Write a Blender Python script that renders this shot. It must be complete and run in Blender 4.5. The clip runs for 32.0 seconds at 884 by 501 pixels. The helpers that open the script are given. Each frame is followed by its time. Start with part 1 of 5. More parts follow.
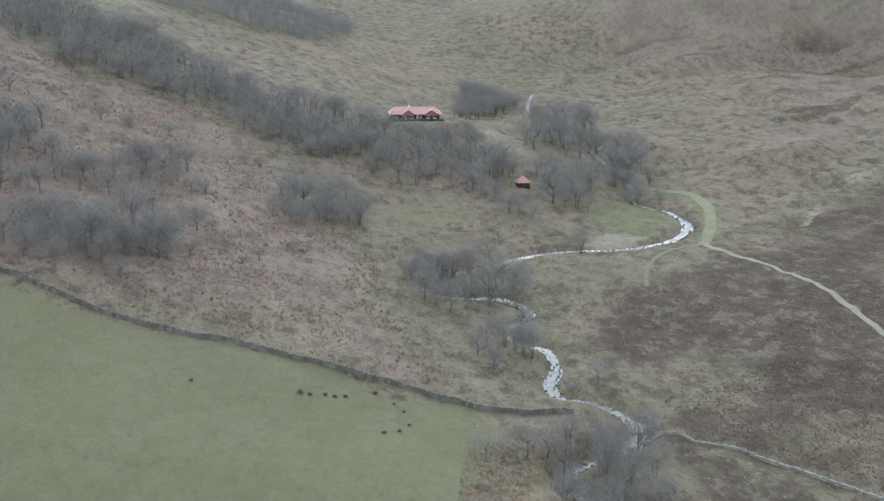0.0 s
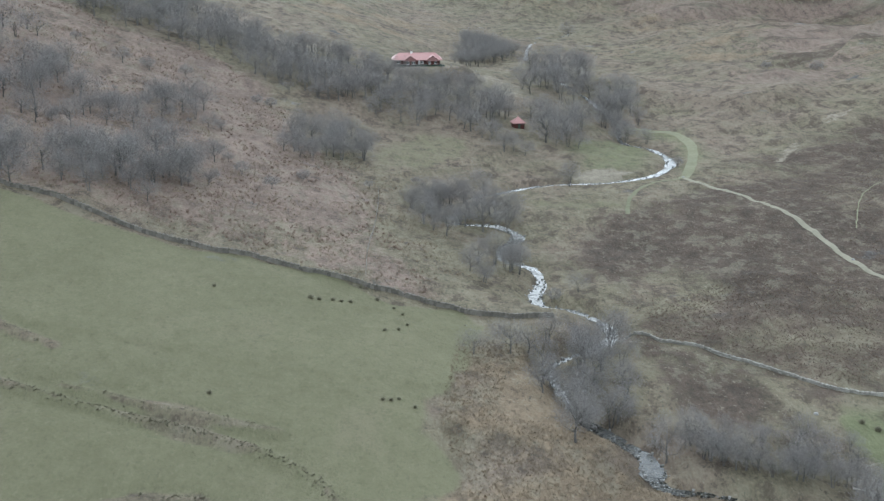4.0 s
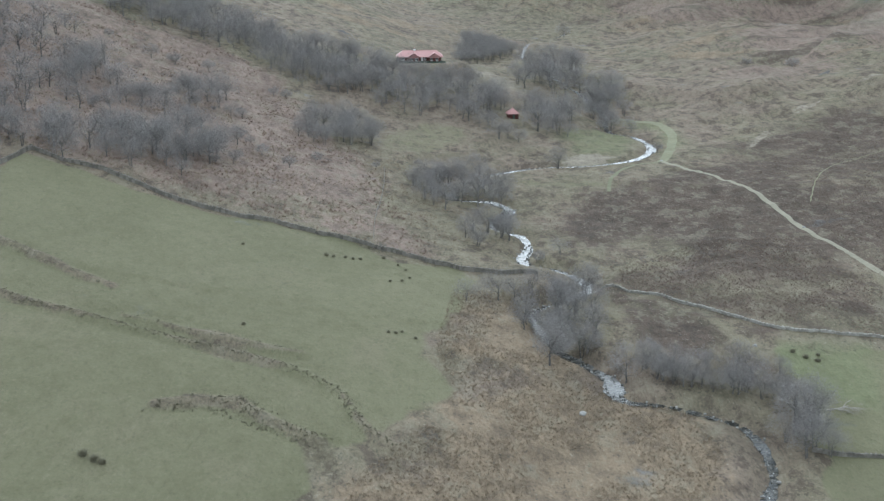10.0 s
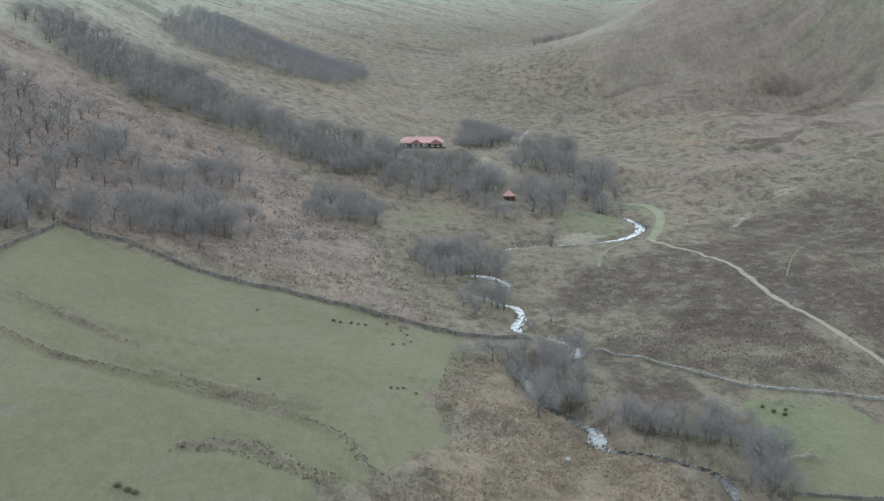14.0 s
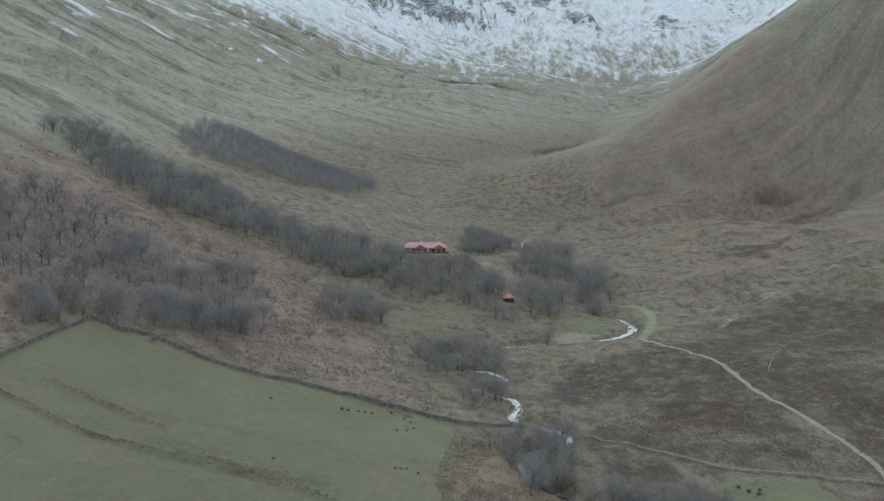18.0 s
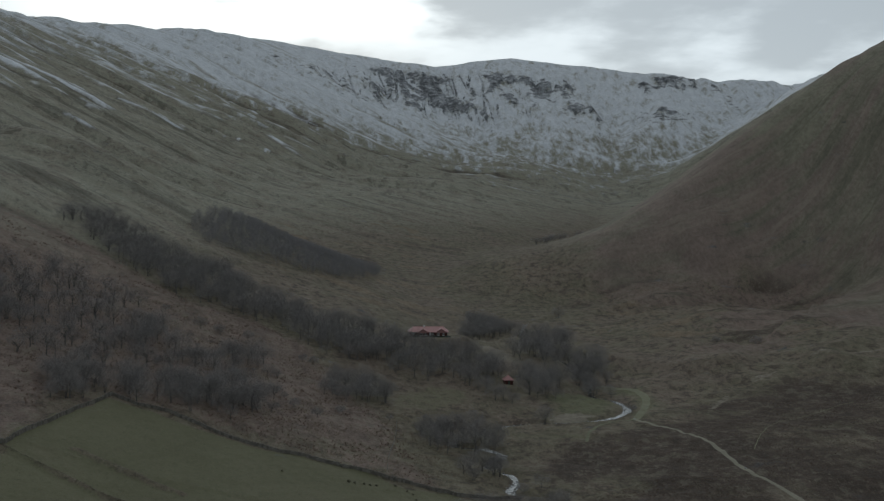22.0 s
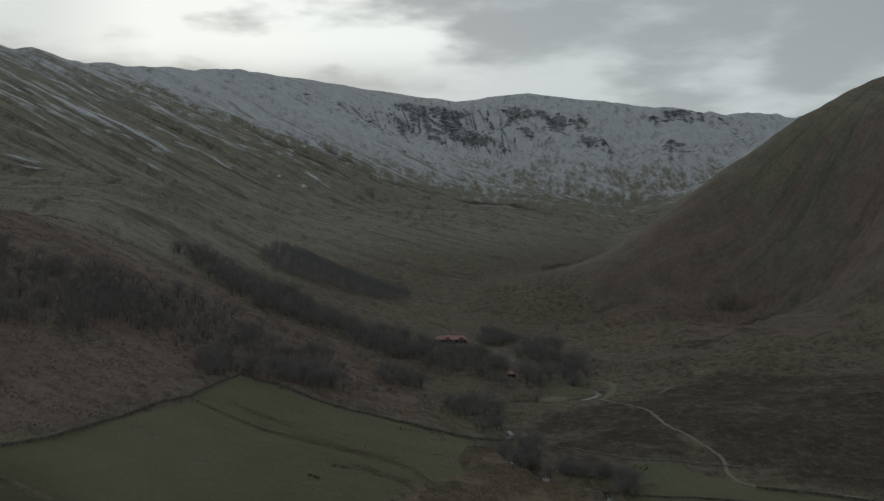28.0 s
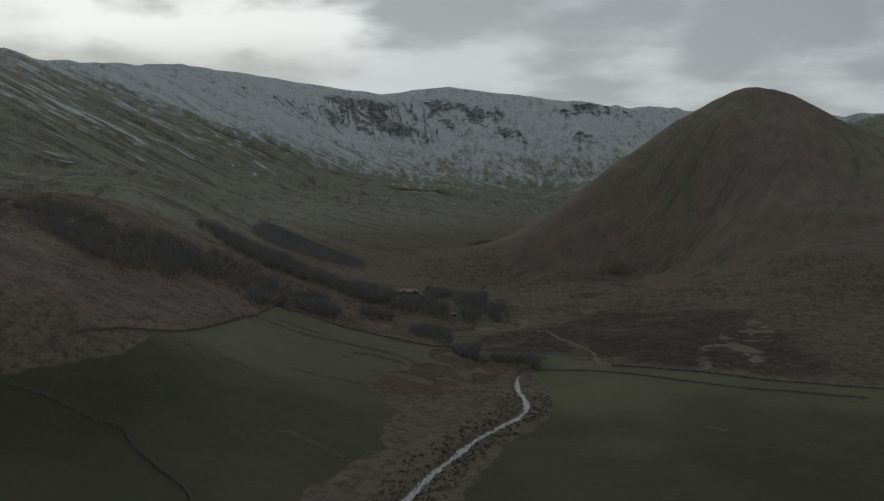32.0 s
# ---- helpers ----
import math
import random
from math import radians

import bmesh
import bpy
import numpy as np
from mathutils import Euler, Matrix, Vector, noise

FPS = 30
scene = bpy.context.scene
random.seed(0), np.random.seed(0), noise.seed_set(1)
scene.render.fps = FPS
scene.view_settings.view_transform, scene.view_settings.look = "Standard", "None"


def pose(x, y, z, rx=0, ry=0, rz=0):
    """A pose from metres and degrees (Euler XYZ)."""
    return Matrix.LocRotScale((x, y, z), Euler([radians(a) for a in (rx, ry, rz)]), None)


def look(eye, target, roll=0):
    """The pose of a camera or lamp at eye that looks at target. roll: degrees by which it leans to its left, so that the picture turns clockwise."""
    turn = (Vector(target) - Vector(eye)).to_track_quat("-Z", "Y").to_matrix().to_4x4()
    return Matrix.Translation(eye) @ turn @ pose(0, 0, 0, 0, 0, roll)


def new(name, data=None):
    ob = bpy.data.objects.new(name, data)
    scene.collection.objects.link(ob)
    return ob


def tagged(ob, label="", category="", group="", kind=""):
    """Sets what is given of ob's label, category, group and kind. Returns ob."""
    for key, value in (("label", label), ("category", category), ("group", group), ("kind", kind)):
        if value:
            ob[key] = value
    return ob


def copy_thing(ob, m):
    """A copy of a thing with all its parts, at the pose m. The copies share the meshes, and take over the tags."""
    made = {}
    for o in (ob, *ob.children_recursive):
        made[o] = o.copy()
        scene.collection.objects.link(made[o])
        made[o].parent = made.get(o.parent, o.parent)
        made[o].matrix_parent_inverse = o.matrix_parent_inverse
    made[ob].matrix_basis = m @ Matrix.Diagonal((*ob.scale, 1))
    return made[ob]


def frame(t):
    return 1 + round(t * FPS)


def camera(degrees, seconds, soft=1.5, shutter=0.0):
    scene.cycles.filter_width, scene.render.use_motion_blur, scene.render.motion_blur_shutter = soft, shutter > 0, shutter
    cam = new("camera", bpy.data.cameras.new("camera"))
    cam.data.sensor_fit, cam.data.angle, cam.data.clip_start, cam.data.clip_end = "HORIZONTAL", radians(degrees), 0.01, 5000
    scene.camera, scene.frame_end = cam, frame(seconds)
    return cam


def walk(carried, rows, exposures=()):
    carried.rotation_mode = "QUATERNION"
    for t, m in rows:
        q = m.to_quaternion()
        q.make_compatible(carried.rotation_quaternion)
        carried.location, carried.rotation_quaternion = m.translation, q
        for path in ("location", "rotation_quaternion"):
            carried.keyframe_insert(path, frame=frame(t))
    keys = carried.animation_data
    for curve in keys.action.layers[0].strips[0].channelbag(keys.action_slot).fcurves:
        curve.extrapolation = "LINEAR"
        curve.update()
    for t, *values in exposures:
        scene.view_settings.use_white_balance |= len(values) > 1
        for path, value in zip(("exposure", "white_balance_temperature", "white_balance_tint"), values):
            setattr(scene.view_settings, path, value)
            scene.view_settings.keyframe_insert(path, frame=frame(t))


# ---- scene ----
PLAN = 0.5  # metres for one unit of the plan, in which all places below are given

cam = camera(40.87, 32.0, soft=1.3)
PATH = [
    (0.0, pose(0.11, -512.41, 70.13, 75.612, -0.037, -2.424)),
    (1.0, pose(0.83, -521.11, 69.77, 75.139, 0.028, -2.283)),
    (2.0, pose(1.40, -529.74, 70.09, 74.526, 0.084, -2.186)),
    (3.0, pose(1.48, -536.62, 69.89, 74.029, 0.071, -2.152)),
    (3.5, pose(1.67, -540.16, 69.69, 73.767, 0.069, -2.118)),
    (5.5, pose(1.67, -553.93, 69.95, 73.119, 0.148, -2.108)),
    (6.0, pose(1.87, -557.21, 70.04, 73.110, 0.184, -2.089)),
    (7.0, pose(1.92, -564.12, 70.31, 73.138, 0.232, -2.080)),
    (8.0, pose(1.84, -572.08, 70.55, 73.181, 0.209, -2.020)),
    (9.0, pose(2.01, -580.22, 70.82, 73.323, 0.199, -1.937)),
    (10.0, pose(2.04, -586.97, 71.05, 73.788, 0.191, -1.883)),
    (11.0, pose(2.08, -593.82, 71.22, 74.630, 0.166, -1.839)),
    (12.0, pose(2.06, -600.06, 71.44, 75.700, 0.162, -1.821)),
    (13.0, pose(2.04, -606.84, 71.61, 76.932, 0.129, -1.785)),
    (14.0, pose(2.07, -613.36, 72.00, 78.081, 0.086, -1.751)),
    (14.5, pose(2.07, -616.86, 71.97, 78.715, 0.088, -1.746)),
    (16.5, pose(2.11, -631.46, 72.54, 81.450, -0.039, -1.623)),
    (17.0, pose(1.97, -635.17, 72.67, 82.134, -0.093, -1.584)),
    (18.0, pose(2.31, -641.77, 72.79, 83.369, -0.076, -1.490)),
    (19.0, pose(2.01, -649.14, 73.09, 84.792, -0.161, -1.432)),
    (20.0, pose(2.02, -656.02, 73.50, 85.969, -0.198, -1.374)),
    (21.0, pose(2.13, -661.95, 73.60, 86.929, -0.208, -1.339)),
    (22.0, pose(2.12, -667.48, 73.61, 87.608, -0.240, -1.325)),
    (23.0, pose(2.10, -674.49, 73.78, 88.032, -0.249, -1.257)),
    (24.0, pose(2.26, -682.35, 74.11, 88.447, -0.228, -0.883)),
    (25.0, pose(2.90, -691.00, 73.27, 88.871, -0.100, -0.343)),
    (25.5, pose(2.60, -700.00, 73.40, 88.990, -0.100, -0.100)),
    (26.0, pose(2.20, -723.00, 74.60, 89.020, -0.100, 0.020)),
    (26.5, pose(1.60, -757.00, 76.40, 89.010, -0.100, 0.050)),
    (27.0, pose(0.90, -795.00, 78.30, 88.980, -0.100, 0.030)),
    (27.5, pose(0.00, -833.50, 80.00, 88.934, -0.100, -0.040)),
    (28.0, pose(-2.00, -872.00, 83.00, 88.827, -0.100, -0.330)),
    (29.0, pose(-9.00, -949.00, 85.00, 88.600, -0.100, -1.209)),
    (30.0, pose(-19.00, -1026.00, 84.00, 88.450, -0.100, -2.108)),
    (31.0, pose(-32.00, -1103.00, 82.00, 88.250, -0.100, -3.050)),
    (32.0, pose(-46.00, -1179.00, 79.00, 88.140, -0.100, -4.400)),
]
EXPOSURES = [(0.0, 1.92, 5690, 4), (9.0, 1.92, 5660, 4), (14.5, 1.84, 5630, 3), (16.5, 1.68, 5670, 3), (19.0, 0.92, 5700, 4), (21.0, 0.06, 5820, 4), (23.0, -0.40, 6000, 4), (25.0, -0.58, 6100, 4),
             (28.0, -0.70, 6150, 4), (32.0, -0.78, 6100, 4)]
for _, place in PATH:
    place.translation *= PLAN
walk(cam, PATH, EXPOSURES)

# ---- sky and sun: broken overcast, low winter sun behind cloud up the dale ----
SUN_TURN, SUN_UP = radians(-13), radians(14)
sun_way = Vector((math.sin(SUN_TURN) * math.cos(SUN_UP), math.cos(SUN_TURN) * math.cos(SUN_UP), math.sin(SUN_UP)))
lamp = bpy.data.lights.new("sun", "SUN")
lamp.energy, lamp.angle, lamp.color = 0.5, radians(25), (1.0, 0.96, 0.9)
gap_way = Vector((math.sin(radians(-7.0)) * math.cos(radians(9.5)), math.cos(radians(-7.0)) * math.cos(radians(9.5)), math.sin(radians(9.5))))
sun = new("sun", lamp)
sun.matrix_world = look(tuple(sun_way * 100), (0, 0, 0))


class Nodes:
    """A short way to write node trees."""

    def __init__(self, tree):
        self.tree = tree
        self.tree.nodes.clear()

    def put(self, kind, inputs=None):
        return self.feed(self.tree.nodes.new(kind), inputs)

    def feed(self, n, inputs):
        for key, value in (inputs or {}).items():
            if hasattr(value, "is_output"):
                self.tree.links.new(value, n.inputs[key])
            else:
                n.inputs[key].default_value = value
        return n

    def math(self, op, a, b=0.0, c=0.0, clamp=False):
        n = self.tree.nodes.new("ShaderNodeMath")
        n.operation, n.use_clamp = op, clamp
        return self.feed(n, {0: a, 1: b, 2: c}).outputs[0]

    def mix(self, f, a, b, blend="MIX"):
        n = self.tree.nodes.new("ShaderNodeMix")
        n.data_type, n.blend_type = "RGBA", blend
        self.feed(n, {0: f})
        for key, value in ((6, a), (7, b)):
            if hasattr(value, "is_output"):
                self.tree.links.new(value, n.inputs[key])
            else:
                n.inputs[key].default_value = (*value, 1)
        return n.outputs[2]

    def attr(self, name):
        n = self.tree.nodes.new("ShaderNodeAttribute")
        n.attribute_name = name
        return n.outputs["Color"]

    def attr_alpha(self, name):
        n = self.tree.nodes.new("ShaderNodeAttribute")
        n.attribute_name = name
        return n.outputs["Alpha"]

    def noise(self, vec, scale, detail=4.0, rough=0.55, lac=2.0):
        return self.put("ShaderNodeTexNoise", {"Vector": vec, "Scale": scale, "Detail": detail, "Roughness": rough, "Lacunarity": lac}).outputs["Fac"]

    def place(self):
        """The place in units of the plan."""
        return self.vec("MULTIPLY", self.put("ShaderNodeNewGeometry").outputs["Position"], (1 / PLAN,) * 3).outputs[0]

    def step(self, v, lo, hi, a=0.0, b=1.0):
        n = self.tree.nodes.new("ShaderNodeMapRange")
        n.interpolation_type = "SMOOTHSTEP"
        return self.feed(n, {0: v, 1: lo, 2: hi, 3: a, 4: b}).outputs[0]

    def vec(self, op, a, b=(0, 0, 0)):
        n = self.tree.nodes.new("ShaderNodeVectorMath")
        n.operation = op
        return self.feed(n, {0: a, 1: b})


world = bpy.data.worlds.new("sky")
world.use_nodes = True
scene.world = world
N = Nodes(world.node_tree)
way = N.put("ShaderNodeTexCoord").outputs["Generated"]
xyz = N.put("ShaderNodeSeparateXYZ", {0: way})
up = N.math("MAXIMUM", xyz.outputs[2], 0.0)
lift = N.math("ADD", up, 0.22)
flat = N.put("ShaderNodeCombineXYZ", {0: N.math("DIVIDE", xyz.outputs[0], lift), 1: N.math("DIVIDE", xyz.outputs[1], lift), 2: 0.0}).outputs[0]
big = N.noise(N.vec("ADD", flat, (3.1, 1.7, 0)).outputs[0], 1.35, 5.0, 0.52)
fine = N.noise(N.vec("ADD", flat, (7.3, 2.2, 0)).outputs[0], 3.6, 5.0, 0.52)
cloud = N.math("ADD", N.math("MULTIPLY", big, 0.62), N.math("MULTIPLY", fine, 0.38))
near_sun = N.vec("DOT_PRODUCT", way, tuple(sun_way)).outputs["Value"]
lit = N.step(near_sun, 0.45, 0.96, 0.80, 1.32)
opening = N.step(N.vec("DOT_PRODUCT", way, tuple(gap_way)).outputs["Value"], 0.9800, 0.9985)
gap = N.math("MULTIPLY", N.step(N.math("SUBTRACT", cloud, N.math("MULTIPLY", opening, 0.13)), 0.50, 0.36), N.math("ADD", 0.25, N.math("MULTIPLY", opening, 0.9)), clamp=True)
gap = N.math("MULTIPLY", gap, N.step(xyz.outputs[2], 0.105, 0.155))
low = N.step(xyz.outputs[2], 0.20, 0.06)
thick = N.step(cloud, 0.41, 0.57)
grey = N.mix(thick, (0.76, 0.77, 0.775), (0.46, 0.472, 0.485))
grey = N.mix(N.math("MULTIPLY", low, 0.12), grey, (0.90, 0.90, 0.90))
heavy = N.step(xyz.outputs[2], 0.22, 0.60, 1.0, 0.66)
grey = N.vec("SCALE", grey)
N.tree.links.new(N.math("MULTIPLY", heavy, lit), grey.inputs["Scale"])
bright = N.mix(gap, grey.outputs[0], (1.5, 1.48, 1.44))
air = N.put("ShaderNodeTexSky")
air.sky_type, air.sun_disc, air.sun_elevation, air.sun_rotation = "NISHITA", False, SUN_UP, SUN_TURN
air_dim = N.vec("SCALE", air.outputs[0])
air_dim.inputs["Scale"].default_value = 0.06
sky = N.mix(0.9, air_dim.outputs[0], bright)
N.put("ShaderNodeOutputWorld", {0: N.put("ShaderNodeBackground", {0: sky, 1: 1.0}).outputs[0]})


# ---- materials ----
def material(name):
    m = bpy.data.materials.new(name)
    m.use_nodes = True
    return m, Nodes(m.node_tree)


def finish(n, color, rough=0.9, bump=None, strength=0.5, distance=0.1, metal=0.0, spec=0.3):
    inputs = {"Base Color": color if hasattr(color, "is_output") else (*color, 1), "Roughness": rough, "Metallic": metal, "Specular IOR Level": spec}
    if bump is not None:
        inputs["Normal"] = n.put("ShaderNodeBump", {"Height": bump, "Strength": strength, "Distance": distance * PLAN}).outputs[0]
    n.put("ShaderNodeOutputMaterial", {0: n.put("ShaderNodeBsdfPrincipled", inputs).outputs[0]})


def plain(name, dark, light, scale=1.0, rough=0.85, bump=0.4, spec=0.25, island=False):
    """A surface of two tones with grain, stains and relief."""
    m, n = material(name)
    p = n.place()
    a, b = n.noise(p, scale, 5.0), n.noise(p, scale * 0.12, 3.0)
    rnd = n.put("ShaderNodeNewGeometry").outputs["Random Per Island"] if island else n.put("ShaderNodeObjectInfo").outputs["Random"]
    f = n.math("ADD", n.math("MULTIPLY", a, 0.5), n.math("ADD", n.math("MULTIPLY", b, 0.3), n.math("MULTIPLY", rnd, 0.35)))
    finish(n, n.mix(n.step(f, 0.25, 0.9), dark, light), rough, a, bump, 0.05, 0.0, spec)
    return m


BARK = plain("bark", (0.085, 0.080, 0.076), (0.180, 0.170, 0.160), 2.0)
TWIG = plain("bare_twigs", (0.185, 0.175, 0.168), (0.335, 0.318, 0.305), 0.6, island=True)
LARCH = plain("larch_twigs", (0.225, 0.217, 0.220), (0.310, 0.298, 0.298), 0.05, island=True)
HOLLY = plain("heather_sprigs", (0.140, 0.110, 0.090), (0.245, 0.192, 0.156), 1.0, island=True)
RUSH = plain("rush_blades", (0.135, 0.130, 0.090), (0.23, 0.215, 0.155), 1.0, island=True)
TUSSOCK = plain("dead_moor_grass", (0.19, 0.155, 0.112), (0.36, 0.292, 0.212), 0.4, island=True)
DEAD_FERN = plain("dead_fern", (0.185, 0.138, 0.112), (0.30, 0.222, 0.182), 0.4, island=True)
STONE = plain("dry_stone", (0.105, 0.098, 0.084), (0.245, 0.228, 0.198), 1.3, 0.95, 0.7, island=True)
WALL_STONE = plain("lichened_wall_stone", (0.19, 0.182, 0.160), (0.40, 0.385, 0.345), 1.3, 0.95, 0.7, island=True)
PALE_STONE = plain("river_stone", (0.13, 0.128, 0.12), (0.38, 0.37, 0.35), 1.5, 0.8, 0.5, island=True)
ROOF_RED = plain("red_roof", (0.38, 0.19, 0.18), (0.50, 0.30, 0.285), 1.2, 0.55, 0.2)
TIMBER = plain("dark_red_boards", (0.055, 0.022, 0.018), (0.12, 0.045, 0.035), 1.5, 0.7, 0.3)
WHITE_PAINT = plain("white_paint", (0.62, 0.62, 0.60), (0.80, 0.80, 0.78), 2.0, 0.5, 0.1)
GREEN_BOARD = plain("green_boards", (0.035, 0.055, 0.042), (0.07, 0.10, 0.08), 1.0, 0.8, 0.3)
DEADWOOD = plain("bleached_wood", (0.22, 0.20, 0.18), (0.46, 0.43, 0.39), 1.5, 0.9, 0.4)
GRAVEL = plain("track_gravel", (0.19, 0.178, 0.135), (0.31, 0.29, 0.22), 0.9, 0.95, 0.4)
RUT = plain("track_grass_strip", (0.15, 0.155, 0.098), (0.25, 0.245, 0.16), 0.8, 0.95, 0.4)


def glass_material():
    m, n = material("window_glass")
    finish(n, (0.02, 0.025, 0.03), 0.06, spec=0.6)
    return m


def water_material():
    m, n = material("beck_water")
    p = n.place()
    ripple = n.math("ADD", n.noise(p, 1.6, 4.0, 0.6), n.math("MULTIPLY", n.noise(p, 0.35, 2.0), 1.0))
    foam = n.step(n.math("MULTIPLY", n.noise(p, 2.2, 6.0, 0.7), n.math("ADD", 0.6, n.math("MULTIPLY", n.noise(p, 0.06, 2.0), 0.8))), 0.60, 0.70)
    bed = n.mix(n.step(n.noise(p, 1.1, 4.0, 0.7), 0.42, 0.62), (0.020, 0.021, 0.018), (0.085, 0.080, 0.066))
    color = n.mix(foam, bed, (0.70, 0.72, 0.72))
    finish(n, color, n.math("ADD", n.step(foam, 0.0, 1.0, 0.10, 0.55), n.step(n.noise(p, 0.45, 3.0), 0.4, 0.7, 0.0, 0.25)), ripple, 0.22, 0.08, 0.0, 0.5)
    return m


GLASS, WATER = glass_material(), water_material()

TONES = {  # the colours of the land cover
    "rough": ((0.110, 0.098, 0.067), (0.222, 0.195, 0.136)),
    "pasture": ((0.138, 0.134, 0.080), (0.210, 0.203, 0.128)),
    # pasture grass with cloud shade put into its colour
    "shaded": ((0.064, 0.066, 0.039), (0.122, 0.120, 0.072)),
    "lush": ((0.125, 0.143, 0.074), (0.195, 0.212, 0.120)),
    "bracken": ((0.158, 0.125, 0.107), (0.278, 0.218, 0.184)),
    "fern": ((0.145, 0.111, 0.093), (0.265, 0.202, 0.166)),
    "heather": ((0.060, 0.047, 0.038), (0.130, 0.101, 0.080)),
    "moor": ((0.140, 0.109, 0.076), (0.268, 0.210, 0.146)),
    # bleached upland grass, paler and greyer still to paint in distant haze
    "hazed_fell": ((0.250, 0.243, 0.192), (0.430, 0.415, 0.330)),
    "bare": ((0.175, 0.155, 0.120), (0.320, 0.285, 0.225)),
    "rock": ((0.075, 0.078, 0.082), (0.21, 0.213, 0.218)),
    "snow": ((0.55, 0.57, 0.60), (0.84, 0.86, 0.89)),
}


def land_material():
    m, n = material("hill_ground")
    p = n.place()
    flat = n.vec("MULTIPLY", p, (1.15, 0.62, 0.6)).outputs[0]
    tuft, clump, patch, wide = n.noise(flat, 1.7, 6.0, 0.68), n.noise(flat, 0.33, 5.0, 0.62), n.noise(flat, 0.055, 5.0, 0.6), n.noise(flat, 0.009, 4.0, 0.55)
    streak = n.noise(n.vec("MULTIPLY", p, (0.045, 0.04, 0.05)).outputs[0], 1.0, 6.0, 0.62)
    f = n.math("ADD", n.math("MULTIPLY", tuft, 0.42), n.math("ADD", n.math("MULTIPLY", clump, 0.36), n.math("MULTIPLY", patch, 0.34)))
    f = n.step(f, 0.40, 0.72)
    speck = n.step(n.noise(n.vec("MULTIPLY", p, (1.2, 0.75, 0.6)).outputs[0], 0.16, 7.0, 0.70), 0.36, 0.64)
    crumb = n.noise(flat, 0.9, 3.0, 0.7)
    a = n.put("ShaderNodeSeparateColor", {0: n.attr("cover_a")})
    b = n.put("ShaderNodeSeparateColor", {0: n.attr("cover_b")})
    edge = n.math("SUBTRACT", n.math("ADD", n.math("MULTIPLY", tuft, 0.5), clump), 0.75)

    def amount(sock, reach=0.9):
        return n.step(n.math("ADD", sock, n.math("MULTIPLY", edge, reach)), 0.30, 0.70)

    def tone(key):
        return n.mix(f, *TONES[key])

    color = tone("rough")
    # greener and browner drifts of the open hill
    color = n.mix(n.math("MULTIPLY", n.step(n.math("ADD", n.math("MULTIPLY", streak, 0.6), n.math("MULTIPLY", wide, 0.5)), 0.46, 0.66), 0.6), color, tone("fern"))
    color = n.mix(n.math("MULTIPLY", n.step(n.math("ADD", n.math("MULTIPLY", patch, 0.6), n.math("MULTIPLY", speck, 0.4)), 0.52, 0.76), 0.6), color, tone("heather"))
    # pale upland grass with the haze of distance mixed into its colour
    color = n.mix(n.math("MULTIPLY", n.attr_alpha("cover_a"), n.step(n.math("ADD", n.math("MULTIPLY", streak, 0.7), n.math("MULTIPLY", patch, 0.4)), 0.72, 0.42, 0.35, 1.0)), color, tone("hazed_fell"))
    color = n.mix(amount(b.outputs[0]), color, tone("moor"))
    color = n.mix(amount(a.outputs[1]), color, tone("fern"))
    color = n.mix(amount(a.outputs[2]), color, tone("heather"))
    color = n.mix(n.math("MULTIPLY", n.step(speck, 0.62, 0.98), 0.30), color, (0.045, 0.040, 0.034))
    color = n.mix(n.math("MULTIPLY", n.step(speck, 0.34, 0.04), 0.32), color, (0.26, 0.24, 0.18))
    c = n.put("ShaderNodeSeparateColor", {0: n.attr("cover_c")})
    sward = n.math("ADD", n.math("MULTIPLY", f, 0.45), n.math("MULTIPLY", n.step(wide, 0.35, 0.65), 0.5))
    grass = n.mix(n.math("MULTIPLY", n.step(patch, 0.50, 0.72), 0.30), n.mix(sward, *TONES["pasture"]), tone("rough"))
    grass = n.mix(n.math("MULTIPLY", n.step(n.noise(flat, 0.5, 4.0, 0.7), 0.54, 0.68), 0.22), grass, (0.090, 0.100, 0.052))
    # cloud shade over the southern fields, painted as a darker grass
    grass = n.mix(c.outputs[1], grass, n.mix(sward, *TONES["shaded"]))
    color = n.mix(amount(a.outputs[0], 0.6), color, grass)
    color = n.mix(n.math("MULTIPLY", c.outputs[0], n.step(clump, 0.25, 0.6, 0.5, 1.0)), color, tone("lush"))
    soft = n.math("SUBTRACT", 1.0, n.math("MULTIPLY", a.outputs[0], 0.75))
    color = n.mix(n.math("MULTIPLY", n.step(crumb, 0.56, 0.70), n.math("MULTIPLY", soft, 0.65)), color, (0.050, 0.047, 0.038))
    color = n.mix(n.math("MULTIPLY", n.step(crumb, 0.42, 0.28), n.math("MULTIPLY", soft, 0.45)), color, (0.33, 0.30, 0.23))
    color = n.mix(amount(b.outputs[1], 0.8), color, tone("bare"))
    fall = n.noise(n.vec("MULTIPLY", p, (0.05, 0.011, 0.03)).outputs[0], 1.0, 8.0, 0.72)
    lean = n.put("ShaderNodeSeparateXYZ", {0: n.put("ShaderNodeNewGeometry").outputs["True Normal"]})
    nx, ny = n.math("POWER", lean.outputs[0], 2.0), n.math("POWER", lean.outputs[1], 2.0)
    sideways = n.step(n.math("DIVIDE", nx, n.math("ADD", n.math("ADD", nx, ny), 0.001)), 0.25, 0.75)
    slide = n.noise(n.vec("MULTIPLY", p, (0.0035, 0.032, 0.006)).outputs[0], 1.0, 8.0, 0.70)
